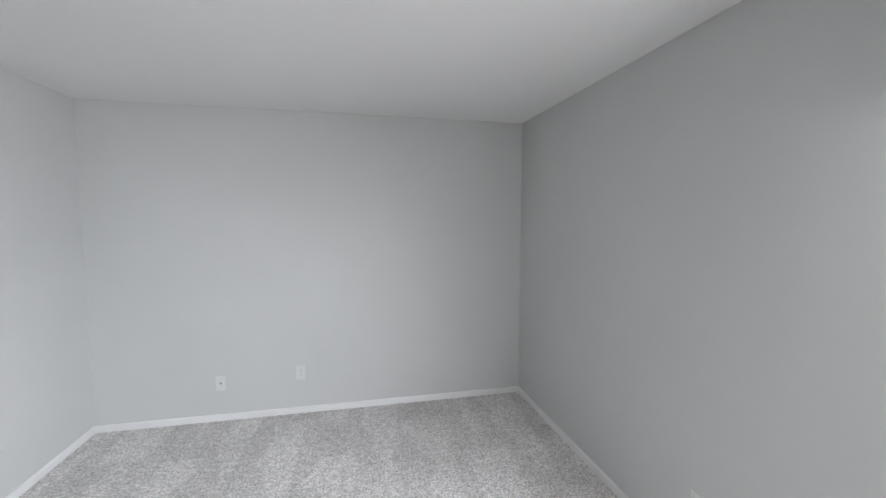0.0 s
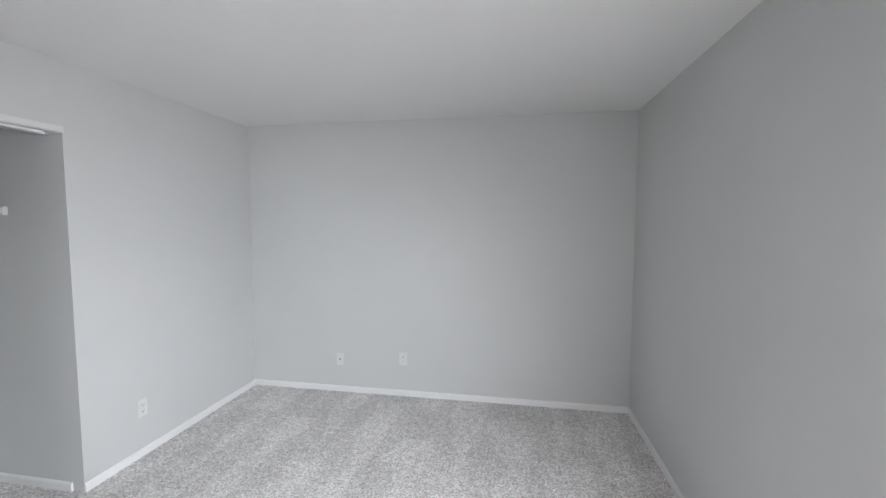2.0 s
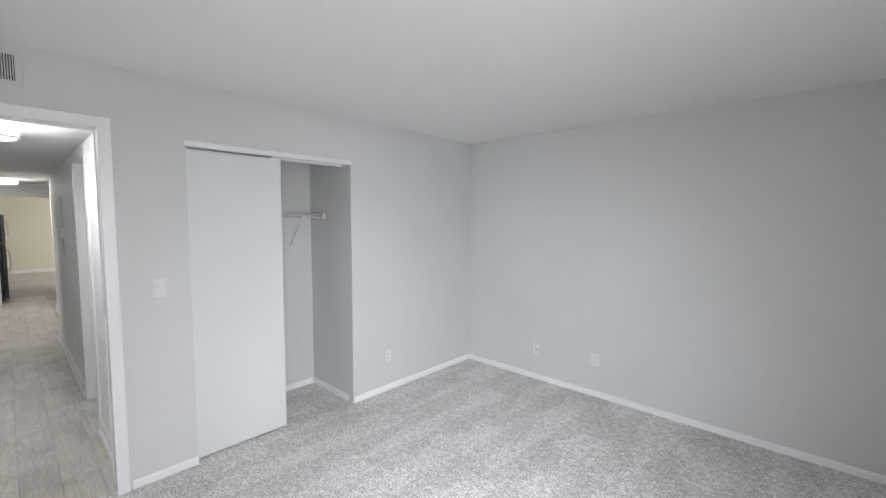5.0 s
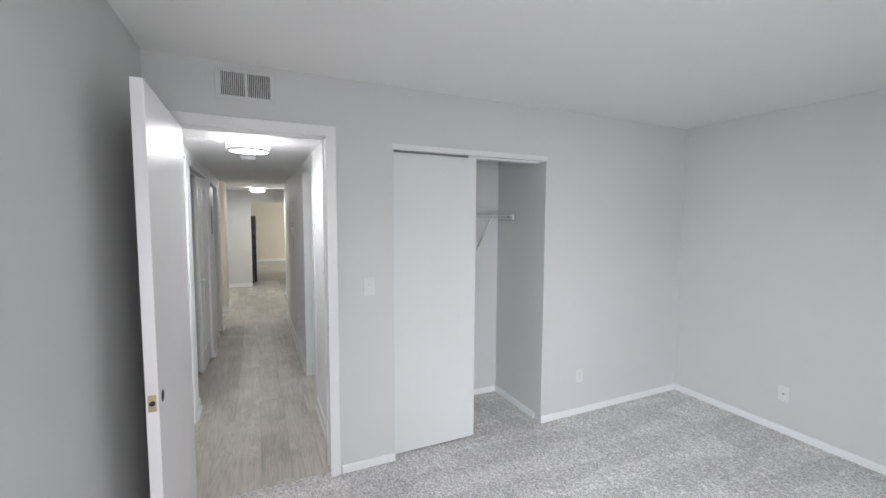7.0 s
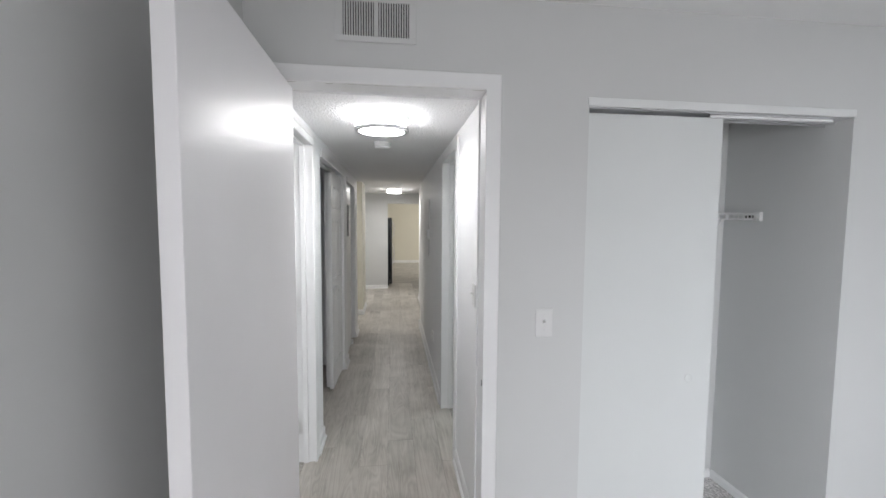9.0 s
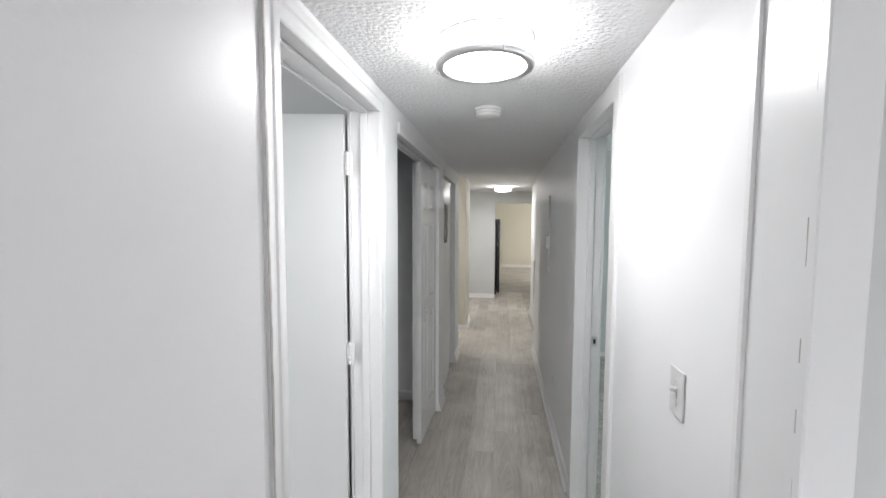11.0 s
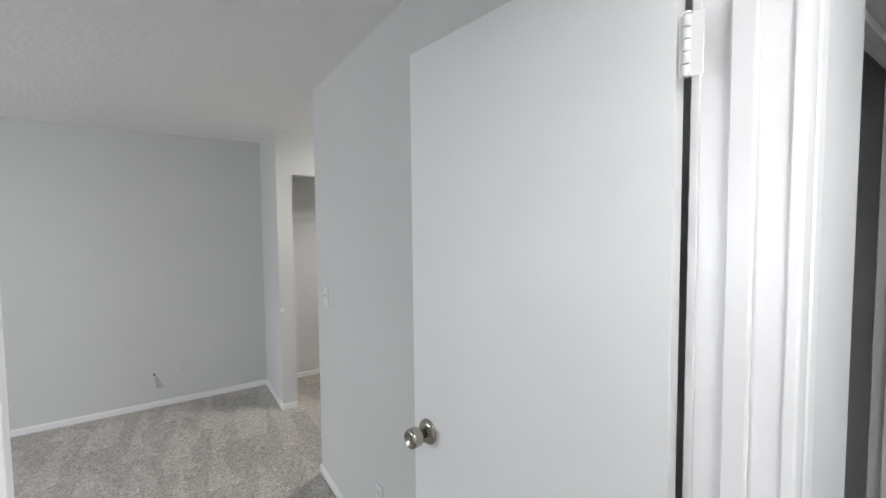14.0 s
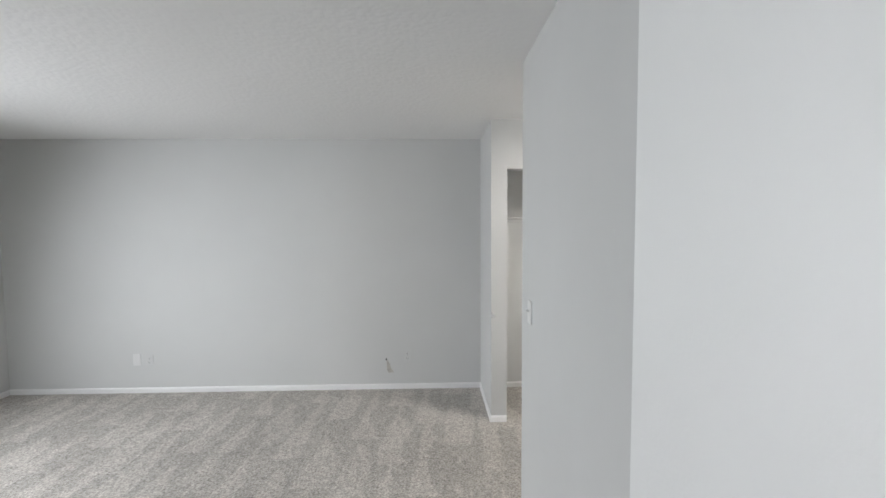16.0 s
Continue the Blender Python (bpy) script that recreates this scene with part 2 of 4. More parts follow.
def rounded(bm, x0, x1, y0, y1, z0, z1, r=0.004, seg=2, m=None):
    tmp = bmesh.new()
    box(tmp, min(x0, x1), max(x0, x1), min(y0, y1), max(y0, y1), min(z0, z1), max(z0, z1))
    bmesh.ops.bevel(tmp, geom=list(tmp.edges), offset=r, segments=seg, profile=0.5, affect="EDGES")
    merge(bm, tmp, m)


def merge(bm, tmp, m=None):
    table = {}
    for v in tmp.verts:
        table[v] = bm.verts.new(m @ v.co if m is not None else v.co)
    for f in tmp.faces:
        bm.faces.new([table[v] for v in f.verts]).smooth = f.smooth
    tmp.free()


def lathe(bm, profile, m=None, seg=28):
    """A round body about z from (radius, height) pairs."""
    rings = []
    for r, z in profile:
        ring = []
        for i in range(seg):
            a = 2 * math.pi * i / seg
            p = Vector((r * math.cos(a), r * math.sin(a), z))
            ring.append(bm.verts.new(m @ p if m is not None else p))
        rings.append(ring)
    for a, b in zip(rings, rings[1:]):
        for i in range(seg):
            j = (i + 1) % seg
            bm.faces.new((a[i], a[j], b[j], b[i])).smooth = True
    bm.faces.new(rings[0][::-1])
    bm.faces.new(rings[-1])


def rod(bm, p, q, r=0.003, seg=8):
    p, q = Vector(p), Vector(q)
    m = Matrix.Translation(p) @ (q - p).to_track_quat("Z", "Y").to_matrix().to_4x4()
    lathe(bm, [(r, 0), (r, (q - p).length)], m, seg)


def finish(name, bm, material):
    bmesh.ops.recalc_face_normals(bm, faces=list(bm.faces))
    me = bpy.data.meshes.new(name)
    bm.to_mesh(me)
    bm.free()
    me.materials.append(material)
    return new(name, me)


def thing(name, label, category, m=None, group="", kind=""):
    """An Empty at the base of a thing; its parts are built in its own coordinates."""
    ob = new(name)
    ob.empty_display_size = 0.1
    if m is not None:
        ob.matrix_world = m
    return tagged(ob, label, category, group, kind)


def piece(name, bm, material, parent, label=""):
    """A part given in the coordinates of its thing."""
    ob = finish(name, bm, material)
    ob.parent = parent
    return tagged(ob, label)


def structure(name, bm, material, label, category):
    return tagged(finish(name, bm, material), label, category, "", "structure")


def slab(bm, axis, a0, a1, t0, t1, z0, z1, holes=()):
    """A wall along x or y from a0 to a1, t0 to t1 thick, with rectangular holes (a, b, low, high) right through it."""
    us = sorted({a0, a1, *[v for h in holes for v in h[:2] if a0 < v < a1]})
    ws = sorted({z0, z1, *[v for h in holes for v in h[2:] if z0 < v < z1]})
    nu, nw = len(us) - 1, len(ws) - 1

    def solid(i, j):
        if not (0 <= i < nu and 0 <= j < nw):
            return False
        u, w = (us[i] + us[i + 1]) / 2, (ws[j] + ws[j + 1]) / 2
        return not any(h[0] < u < h[1] and h[2] < w < h[3] for h in holes)

    table = {}

    def vert(i, j, t):
        key = (i, j, t)
        if key not in table:
            table[key] = bm.verts.new((us[i], t, ws[j]) if axis == "x" else (t, us[i], ws[j]))
        return table[key]

    for i in range(nu):
        for j in range(nw):
            if not solid(i, j):
                continue
            for t in (t0, t1):
                bm.faces.new([vert(*c, t) for c in ((i, j), (i + 1, j), (i + 1, j + 1), (i, j + 1))])
            for (di, dj), (c, d) in (((-1, 0), ((i, j), (i, j + 1))), ((1, 0), ((i + 1, j), (i + 1, j + 1))), ((0, -1), ((i, j), (i + 1, j))), ((0, 1), ((i, j + 1), (i + 1, j + 1)))):
                if not solid(i + di, j + dj):
                    bm.faces.new((vert(*c, t0), vert(*d, t0), vert(*d, t1), vert(*c, t1)))


def wall(name, axis, a0, a1, t0, t1, z1, label, holes=(), material=None, z0=0.0):
    bm = bmesh.new()
    slab(bm, axis, a0, a1, t0, t1, z0, z1, holes)
    return structure(name, bm, material or WALL, label, "wall")


H = 2.44        # bedroom ceilings
HH = 2.165      # hall ceiling
HF = 2.235      # ceiling past the hall

# ---------------------------------------------------------------- walls
BED = "matt pale grey painted plasterboard wall"
wall("wall_north", "x", -2.51, 1.785, 3.695, 3.815, H, BED + " of the first bedroom")
wall("wall_east", "y", -4.72, 3.695, 1.665, 1.785, H, BED + " with two window openings",
     [(-0.27, 1.03, 0.70, 2.06), (-2.95, -1.45, 0.70, 2.06)])
wall("wall_between_bedrooms", "x", -1.72, 1.665, -0.50, -0.40, H, BED + " between the two bedrooms")
wall("wall_door", "y", -0.50, 3.695, -1.84, -1.72, H, BED + " with a doorway and a closet opening",
     [(-0.306, 0.504, 0, 2.118), (0.90, 2.108, 0, 2.055)])
wall("wall_closet_back", "y", 0.66, 3.695, -2.51, -2.39, H, BED + " at the back of a closet")
wall("wall_closet_side_south", "x", -2.39, -1.84, 0.66, 0.80, H, BED + " at the side of a closet")
wall("wall_closet_side_north", "x", -2.39, -1.84, 2.108, 2.22, H, BED + " at the side of a closet")
HL = "white-painted hallway wall"
wall("wall_hall_right", "x", -6.30, -1.84, 0.54, 0.66, H, HL + " with a doorway", [(-3.505, -2.78, 0, 2.085)], HALLWALL)
wall("wall_hall_left", "x", -6.08, -1.84, -0.50, -0.385, H, HL + " with a doorway and two closet openings",
     [(-2.840, -2.036, 0, 2.085), (-4.50, -3.14, 0, 2.06), (-5.70, -4.78, 0, 2.04)], HALLWALL)
wall("wall_bedroom_two_west", "y", -2.78, -0.50, -3.02, -2.90, H, BED + " beside an open door")
wall("wall_alcove_north", "x", -4.9, -3.02, -2.78, -2.66, H, BED + " of the closet alcove")
wall("wall_alcove_west", "y", -4.72, -2.78, -5.02, -4.9, H, BED + " of the closet alcove")
wall("wall_bedroom_two_south", "x", -4.9, 1.665, -4.72, -4.60, H, BED + " with scuffs above the baseboard")
wall("wall_closet_front", "x", -4.9, -2.895, -3.88, -3.76 - 0.24, H, "warm white closet wall with an open doorway", [(-4.7, -3.022, 0, 2.055)])
wall("wall_closet_return", "y", -4.60, -4.00, -3.015, -2.895, H, BED + " at the end of a closet")
# hall closets
wall("wall_hall_closet_back", "x", -5.84, -3.02, -1.30, -1.18, H, "pale grey painted closet wall", (), HALLWALL)
wall("wall_hall_closet_side_a", "y", -1.18, -0.50, -4.80, -4.68, H, "pale grey painted closet wall", (), HALLWALL)
wall("wall_hall_closet_side_b", "y", -1.18, -0.50, -5.84, -5.72, H, "pale grey painted closet wall", (), HALLWALL)
# past the hall
wall("wall_passage_back", "x", -9.75, -5.84, -2.62, -2.50, H, "cream painted wall of a side passage", (), CREAM)
wall("wall_passage_near", "y", -2.50, -0.50, -6.08, -5.96, H, "cream painted wall of a side passage", (), CREAM)
wall("wall_stub", "x", -7.80, -7.08, -0.50, -0.385, HF, "cream painted wall end beside the hallway", (), CREAM)
wall("wall_stair", "x", -8.55, -6.30, 0.66, 0.76, HF, "white wall with a railed opening", [(-7.95, -7.02, 0.30, 0.98)], HALLWALL)
wall("wall_stairwell", "x", -9.0, -6.32, 1.7, 1.8, HF, "white painted stairwell wall", (), HALLWALL)
wall("wall_kitchen", "y", -2.50, 3.5, -9.87, -9.75, HF, "pale grey wall with a wide opening", [(0.0, 2.4, 0, 1.99)])
wall("wall_kitchen_side", "x", -9.75, -6.3, 3.5, 3.62, HF, "pale grey painted wall")
wall("wall_far", "y", -3.0, 3.62, -15.72, -15.6, H, "cream painted far wall", (), CREAM)
wall("wall_far_side_north", "x", -15.6, -9.87, 3.5, 3.62, H, "cream painted wall with a window opening", [(-13.9, -12.1, 0.5, 2.1)], CREAM)
wall("wall_far_side_south", "x", -15.6, -9.87, -1.6, -1.48, H, "cream painted wall", (), CREAM)
# third bedroom
wall("wall_bedroom_three_north", "x", -6.4, -2.51, 3.60, 3.72, H, BED + " with a window opening", [(-5.05, -3.75, 0.8, 2.0)])
wall("wall_bedroom_three_west", "y", 0.66, 3.60, -6.32, -6.20, H, BED + " of the third bedroom")


# ---------------------------------------------------------------- floors and ceilings
def sheet(name, x0, x1, y0, y1, z0, z1, material, label, category):
    bm = bmesh.new()
    box(bm, x0, x1, y0, y1, z0, z1)
    return structure(name, bm, material, label, category)


def pile_carpet(name, x0, x1, y0, y1, material, label, relief=1.0, step=0.011):
    """A carpet whose top is uneven tufts, about a centimetre apart, on a solid backing."""
    rng = np.random.default_rng(len(name))
    nx, ny = int((x1 - x0) / step) + 1, int((y1 - y0) / step) + 1
    gx, gy = np.meshgrid(np.linspace(x0, x1, nx), np.linspace(y0, y1, ny))
    tuft = rng.normal(0, 0.0026, (ny, nx))
    rough = rng.normal(0, 1, (ny, nx))
    for axis in (0, 1):
        rough = rough + np.roll(rough, 1, axis) + np.roll(rough, 2, axis)
    gz = relief * np.clip(tuft + rough / rough.std() * 0.0018, -0.007, 0.006)
    gx[:, 1:-1] += rng.uniform(-0.35, 0.35, (ny, nx - 2)) * step
    gy[1:-1, :] += rng.uniform(-0.35, 0.35, (ny - 2, nx)) * step
    idx = np.arange(nx * ny).reshape(ny, nx)
    quads = np.stack((idx[:-1, :-1], idx[:-1, 1:], idx[1:, 1:], idx[1:, :-1]), -1).reshape(-1, 4)
    verts = np.stack((gx, gy, gz), -1).reshape(-1, 3)
    n = len(verts)
    back = [(x, y, z) for z in (-0.04, -0.009) for y in (y0, y1) for x in (x0, x1)]
    faces = [(0, 2, 3, 1), (4, 5, 7, 6), (0, 1, 5, 4), (2, 6, 7, 3), (0, 4, 6, 2), (1, 3, 7, 5)]
    me = bpy.data.meshes.new(name)
    me.from_pydata(np.vstack((verts, back)).tolist(), [], quads.tolist() + [tuple(n + i for i in f) for f in faces])
    me.materials.append(material)
    return tagged(new(name, me), label, "carpet", "", "structure")


pile_carpet("carpet_bedroom_one", -1.765, 1.665, -0.40, 3.695, CARPET, "grey-beige cut-pile carpet with vacuum strokes", 0.42)
pile_carpet("carpet_closet", -2.39, -1.765, 0.80, 2.108, CARPET, "grey-beige cut-pile carpet inside a closet", 0.42)
pile_carpet("carpet_alcove", -4.9, -2.96, -4.60, -2.72, CARPET2, "beige-grey cut-pile carpet before a closet", 0.6)
pile_carpet("carpet_bedroom_two", -2.96, 1.665, -4.60, -0.455, CARPET2, "beige-grey cut-pile carpet with vacuum strokes", 0.4)
sheet("carpet_bedroom_three", -6.2, -2.51, 0.60, 3.60, -0.04, 0.0, CARPET2, "grey-beige cut-pile carpet", "carpet")
sheet("carpet_far_room", -15.6, -10.5, -1.48, 3.5, -0.04, 0.0, CARPET2, "beige carpet of the far room", "carpet")
sheet("floor", -10.5, -1.765, -2.50, 0.60, -0.05, -0.006, UNDERLAY, "underlay beneath the vinyl plank floor", "floor")
sheet("ceiling", -1.78, 1.785, -0.45, 3.815, H, H + 0.1, CEIL, "matt off-white textured bedroom ceiling", "ceiling")
sheet("ceiling_bedroom_two", -5.02, 1.785, -4.72, -0.45, H, H + 0.1, CEIL2, "matt off-white textured bedroom ceiling", "ceiling")
sheet("ceiling_closet", -2.45, -1.78, 0.60, 3.815, H, H + 0.1, CEIL, "matt off-white closet ceiling", "ceiling")
sheet("ceiling_hall", -6.30, -1.84, -0.385, 0.54, HH, HH + 0.1, HALLCEIL, "white knock-down textured hallway ceiling", "ceiling")
sheet("ceiling_hall_closets", -5.96, -3.02, -1.30, -0.50, H, H + 0.1, CEIL, "closet ceiling", "ceiling")
sheet("ceiling_passage", -9.87, -6.30, -2.62, 3.62, HF, HF + 0.1, HALLCEIL, "white textured ceiling past the hallway", "ceiling")
sheet("ceiling_bedroom_three", -6.32, -2.51, 0.60, 3.72, H, H + 0.1, CEIL, "matt off-white textured ceiling", "ceiling")
sheet("ceiling_far_room", -15.72, -9.87, -1.6, 3.62, H, H + 0.1, CEIL, "matt off-white ceiling of the far room", "ceiling")
sheet("floor_stairwell", -10.5, -6.26, 0.60, 3.5, -0.05, -0.002, CARPET2, "carpeted floor beside the railing", "floor")
sheet("ground", -400, 400, -400, 400, -0.5, -0.2, EARTH, "plain ground outside the windows", "ground")


# ---------------------------------------------------------------- trim
def baseboard(axis, a0, a1, wall_at, face, height, thick, label, shoe=False):
    """A skirting along a wall's face; face is the way the wall looks, +1 or -1."""
    prof = [(0, 0), (thick, 0), (thick, height - 0.012), (thick * 0.45, height - 0.002), (0, height)]
    if shoe:
        prof = [(0, 0), (thick + 0.012, 0), (thick + 0.011, 0.009), (thick + 0.004, 0.017), (thick, 0.019), (thick, height - 0.018), (thick * 0.5, height - 0.004), (0, height)]
    bm = bmesh.new()
    ends = []
    for a in (a0, a1):
        ends.append([bm.verts.new((a, wall_at + face * d, z) if axis == "x" else (wall_at + face * d, a, z)) for d, z in prof])
    n = len(prof)
    for i in range(n):
        j = (i + 1) % n
        bm.faces.new((ends[0][i], ends[0][j], ends[1][j], ends[1][i]))
    bm.faces.new(ends[0])
    bm.faces.new(ends[1][::-1])
    return structure("baseboard", bm, TRIM, label, "baseboard")


WB = "white painted wooden baseboard above carpet"
B, T = 0.052, 0.011
baseboard("x", -1.709, 1.654, 3.695, -1, B, T, WB)
baseboard("y", -0.389, 3.695, 1.665, -1, B, T, WB)
baseboard("y", 2.108, 3.695, -1.72, 1, B, T, WB)
baseboard("y", 0.552, 0.90, -1.72, 1, B, T, WB)
baseboard("x", -1.72, 1.665, -0.40, 1, B, T, WB)
baseboard("y", 0.80, 2.097, -2.39, 1, B, T, WB + " in a closet")
baseboard("x", -2.379, -1.80, 2.108, -1, B, T, WB + " in a closet")
baseboard("x", -2.895, 1.654, -4.60, 1, B, T, WB)
baseboard("y", -4.60, -0.50, 1.665, -1, B, T, WB)
baseboard("y", -4.589, -3.88, -2.895, 1, B, T, WB)
baseboard("x", -3.022, -2.884, -3.88, 1, B, T, WB)
baseboard("x", -4.9, -3.03, -4.60, 1, B, T, WB + " in a closet")
baseboard("y", -2.78, -0.56, -2.90, 1, B, T, WB)
baseboard("x", -3.02, -2.889, -2.78, -1, B, T, WB)
baseboard("x", -1.98, 1.654, -0.50, -1, B, T, WB)
HB = "white painted baseboard with shoe moulding on vinyl planks"
baseboard("x", -2.725, -1.84, 0.54, -1, 0.085, 0.013, HB, True)
baseboard("x", -6.30, -3.57, 0.54, -1, 0.085, 0.013, HB, True)
baseboard("y", 0.515, 0.66, -6.30, -1, 0.085, 0.013, HB, True)
baseboard("x", -3.14, -2.885, -0.385, 1, 0.085, 0.013, HB, True)
baseboard("x", -4.78, -4.50, -0.385, 1, 0.085, 0.013, HB, True)
baseboard("x", -6.08, -5.70, -0.385, 1, 0.085, 0.013, HB, True)
baseboard("x", -7.80, -7.07, -0.385, 1, 0.085, 0.013, HB, True)
baseboard("y", -0.50, -0.36, -7.08, 1, 0.085, 0.013, HB, True)
baseboard("x", -8.55, -6.32, 0.66, -1, 0.085, 0.013, HB, True)
baseboard("y", -2.50, 0.0, -9.75, 1, 0.085, 0.013, HB, True)
baseboard("y", -1.48, 3.5, -15.6, 1, 0.10, 0.013, WB)
baseboard("y", -1.18, -0.50, -4.68, 1, 0.085, 0.013, "white painted baseboard inside a hall closet")
baseboard("x", -4.68, -3.02, -1.18, 1, 0.085, 0.013, "white painted baseboard inside a hall closet")
baseboard("y", 0.66, 3.6, -6.20, 1, B, T, WB)


def door_frame(name, axis, a0, a1, t0, t1, top, casing, label, sides=(0, 1), stop=None, flat=False):
    """Jambs, head, door stops and mitred casings round a doorway in a wall from t0 to t1. The clear opening is a0 to a1."""
    root = thing(name, label, "door frame", kind="structure")
    j = 0.018

    def span(bm, u0, u1, v0, v1, z0, z1):
        if axis == "x":
            rounded(bm, u0, u1, v0, v1, z0, z1, 0.0025, 1)
        else:
            rounded(bm, v0, v1, u0, u1, z0, z1, 0.0025, 1)

    for u0, u1 in ((a0 - j, a0), (a1, a1 + j)):
        bm = bmesh.new()
        span(bm, u0, u1, t0 - 0.002, t1 + 0.002, 0, top)
        piece("jamb", bm, TRIM, root)
    bm = bmesh.new()
    span(bm, a0 - j, a1 + j, t0 - 0.002, t1 + 0.002, top, top + j)
    piece("head_jamb", bm, TRIM, root)
    if stop:
        s0, s1 = stop
        for u0, u1 in ((a0, a0 + 0.011), (a1 - 0.011, a1)):
            bm = bmesh.new()
            span(bm, u0, u1, s0, s1, 0, top)
            piece("door_stop", bm, TRIM, root)
        bm = bmesh.new()
        span(bm, a0 + 0.011, a1 - 0.011, s0, s1, top - 0.011, top)
        piece("door_stop", bm, TRIM, root)
    # casing: a stepped section, mitred at the top corners
    prof = [(0.0, 0.0), (0.0, 0.011), (0.004, 0.014), (0.024, 0.0155), (0.031, 0.0145), (0.036, 0.010), (0.043, 0.0095), (0.050, 0.0135), (casing - 0.008, 0.016), (casing - 0.002, 0.015), (casing, 0.012), (casing, 0.0)]
    if flat:
        prof = [(0.0, 0.0), (0.0, 0.011), (0.002, 0.013), (casing - 0.003, 0.013), (casing, 0.010), (casing, 0.0)]
    for s in sides:
        at, way = ((t1, 1), (t0, -1))[s]
        for run in ("left", "right", "head"):
            bm = bmesh.new()
            ends = [[], []]
            for d, h in prof:
                w = d - 0.006
                lift = top + w
                if run == "head":
                    pts = ((a0 - w, lift), (a1 + w, lift))
                elif run == "left":
                    pts = ((a0 - w, 0.0), (a0 - w, lift))
                else:
                    pts = ((a1 + w, 0.0), (a1 + w, lift))
                for e, (u, z) in zip(ends, pts):
                    v = at + way * h
                    e.append(bm.verts.new((u, v, z) if axis == "x" else (v, u, z)))
            n = len(prof)
            for i in range(n):
                k = (i + 1) % n
                bm.faces.new((ends[0][i], ends[0][k], ends[1][k], ends[1][i]))
            bm.faces.new(ends[0])
            bm.faces.new(ends[1][::-1])
            piece("casing", bm, TRIM, root)
    return root


frame_one = door_frame("door_frame_1", "y", -0.288, 0.486, -1.84, -1.72, 2.10, 0.060, "white painted wooden door frame with worn edges", (0, 1), None, True)
frame_two = door_frame("door_frame_2", "x", -2.822, -2.054, -0.50, -0.385, 2.067, 0.075, "white painted wooden door frame with layered casing", (0, 1), (-0.458, -0.425))
bm = bmesh.new()
rounded(bm, -1.984, -1.934, -0.387, -0.376, 0, HH - 0.004, 0.003, 2)
rounded(bm, -1.932, -1.862, -0.387, -0.366, 0, HH - 0.004, 0.003, 2)
structure("trim", bm, TRIM, "white painted trim boards between two door frames", "trim")
bm = bmesh.new()
for i in range(48):
    z = 0.02 + i * 0.044
    w = random.uniform(0.001, 0.003)
    box(bm, -1.8440 - w, -1.8405, -0.2895, -0.2815 + 0.3 * w, z, z + 0.044)
structure("trim", bm, SOIL, "dirty open joint along a white door jamb", "trim")
frame_three = door_frame("door_frame_3", "x", -3.487, -2.798, 0.54, 0.66, 2.067, 0.075, "white painted wooden door frame", (1, 0), (0.585, 0.62), True)


def strike(parent, m):
    bm = bmesh.new()
    rounded(bm, -0.012, 0.012, -0.028, 0.028, 0, 0.002, 0.0008, 1, m)
    plate = piece("strike_plate", bm, CHROME, parent, "brushed steel strike plate")
    bm = bmesh.new()
    box(bm, -0.006, 0.006, -0.012, 0.012, 0.002, 0.0026, m)
    piece("latch_hole", bm, DARK, plate)


bm = bmesh.new()
for i in range(30):
    y = -0.30 + i * 0.026
    box(bm, -1.7250, -1.7215, y, y + 0.026, 2.0985 - random.uniform(0.001, 0.005), 2.0995)
for i in range(70):
    z = 0.03 + i * 0.0295
    box(bm, -1.7250, -1.7215, 0.4855 - random.uniform(0.0008, 0.004), 0.4858, z, z + 0.0295)
piece("worn_joint", bm, SOIL, frame_one, "dirty chipped joint inside the casing")
strike(frame_one, Matrix.Translation((-1.742, 0.486, 0.935)) @ Euler((radians(90), 0, 0)).to_matrix().to_4x4())
strike(frame_three, Matrix.Translation((-3.487, 0.640, 0.955)) @ Matrix(((0, 0, 1, 0), (1, 0, 0, 0), (0, 1, 0, 0), (0, 0, 0, 1))))


# ---------------------------------------------------------------- doors
def knob(parent, m, material=NICKEL):
    """A round door knob on a rose, its axis along z of m."""
    bm = bmesh.new()
    lathe(bm, [(0.034, 0.0), (0.034, 0.003), (0.030, 0.008), (0.018, 0.011), (0.013, 0.012)], m)
    rose = piece("rose", bm, material, parent, "satin nickel rose")
    bm = bmesh.new()
    lathe(bm, [(0.012, 0.011), (0.012, 0.027), (0.018, 0.030), (0.0235, 0.034), (0.0255, 0.039), (0.0258, 0.055), (0.0245, 0.062), (0.021, 0.0650), (0.0165, 0.0655), (0.0145, 0.0625), (0.001, 0.062)], m)
    piece("knob", bm, material, rose, "satin nickel round knob")


def hinge(parent, m):
    """A painted butt hinge: two leaves and a knuckle along z of m."""
    bm = bmesh.new()
    rounded(bm, 0.004, 0.010, -0.002, 0.001, -0.045, 0.045, 0.0006, 1, m)
    rounded(bm, -0.022, -0.004, -0.002, 0.001, -0.045, 0.045, 0.0006, 1, m)
    for i in range(5):
        z = -0.044 + i * 0.018
        lathe(bm, [(0.0055, z), (0.0062, z + 0.001), (0.0062, z + 0.0155), (0.0055, z + 0.0165)], m, 12)
    lathe(bm, [(0.003, 0.045), (0.007, 0.046), (0.007, 0.048), (0.002, 0.051)], m, 12)
    piece("hinge", bm, TRIM, parent, "white painted butt hinge")


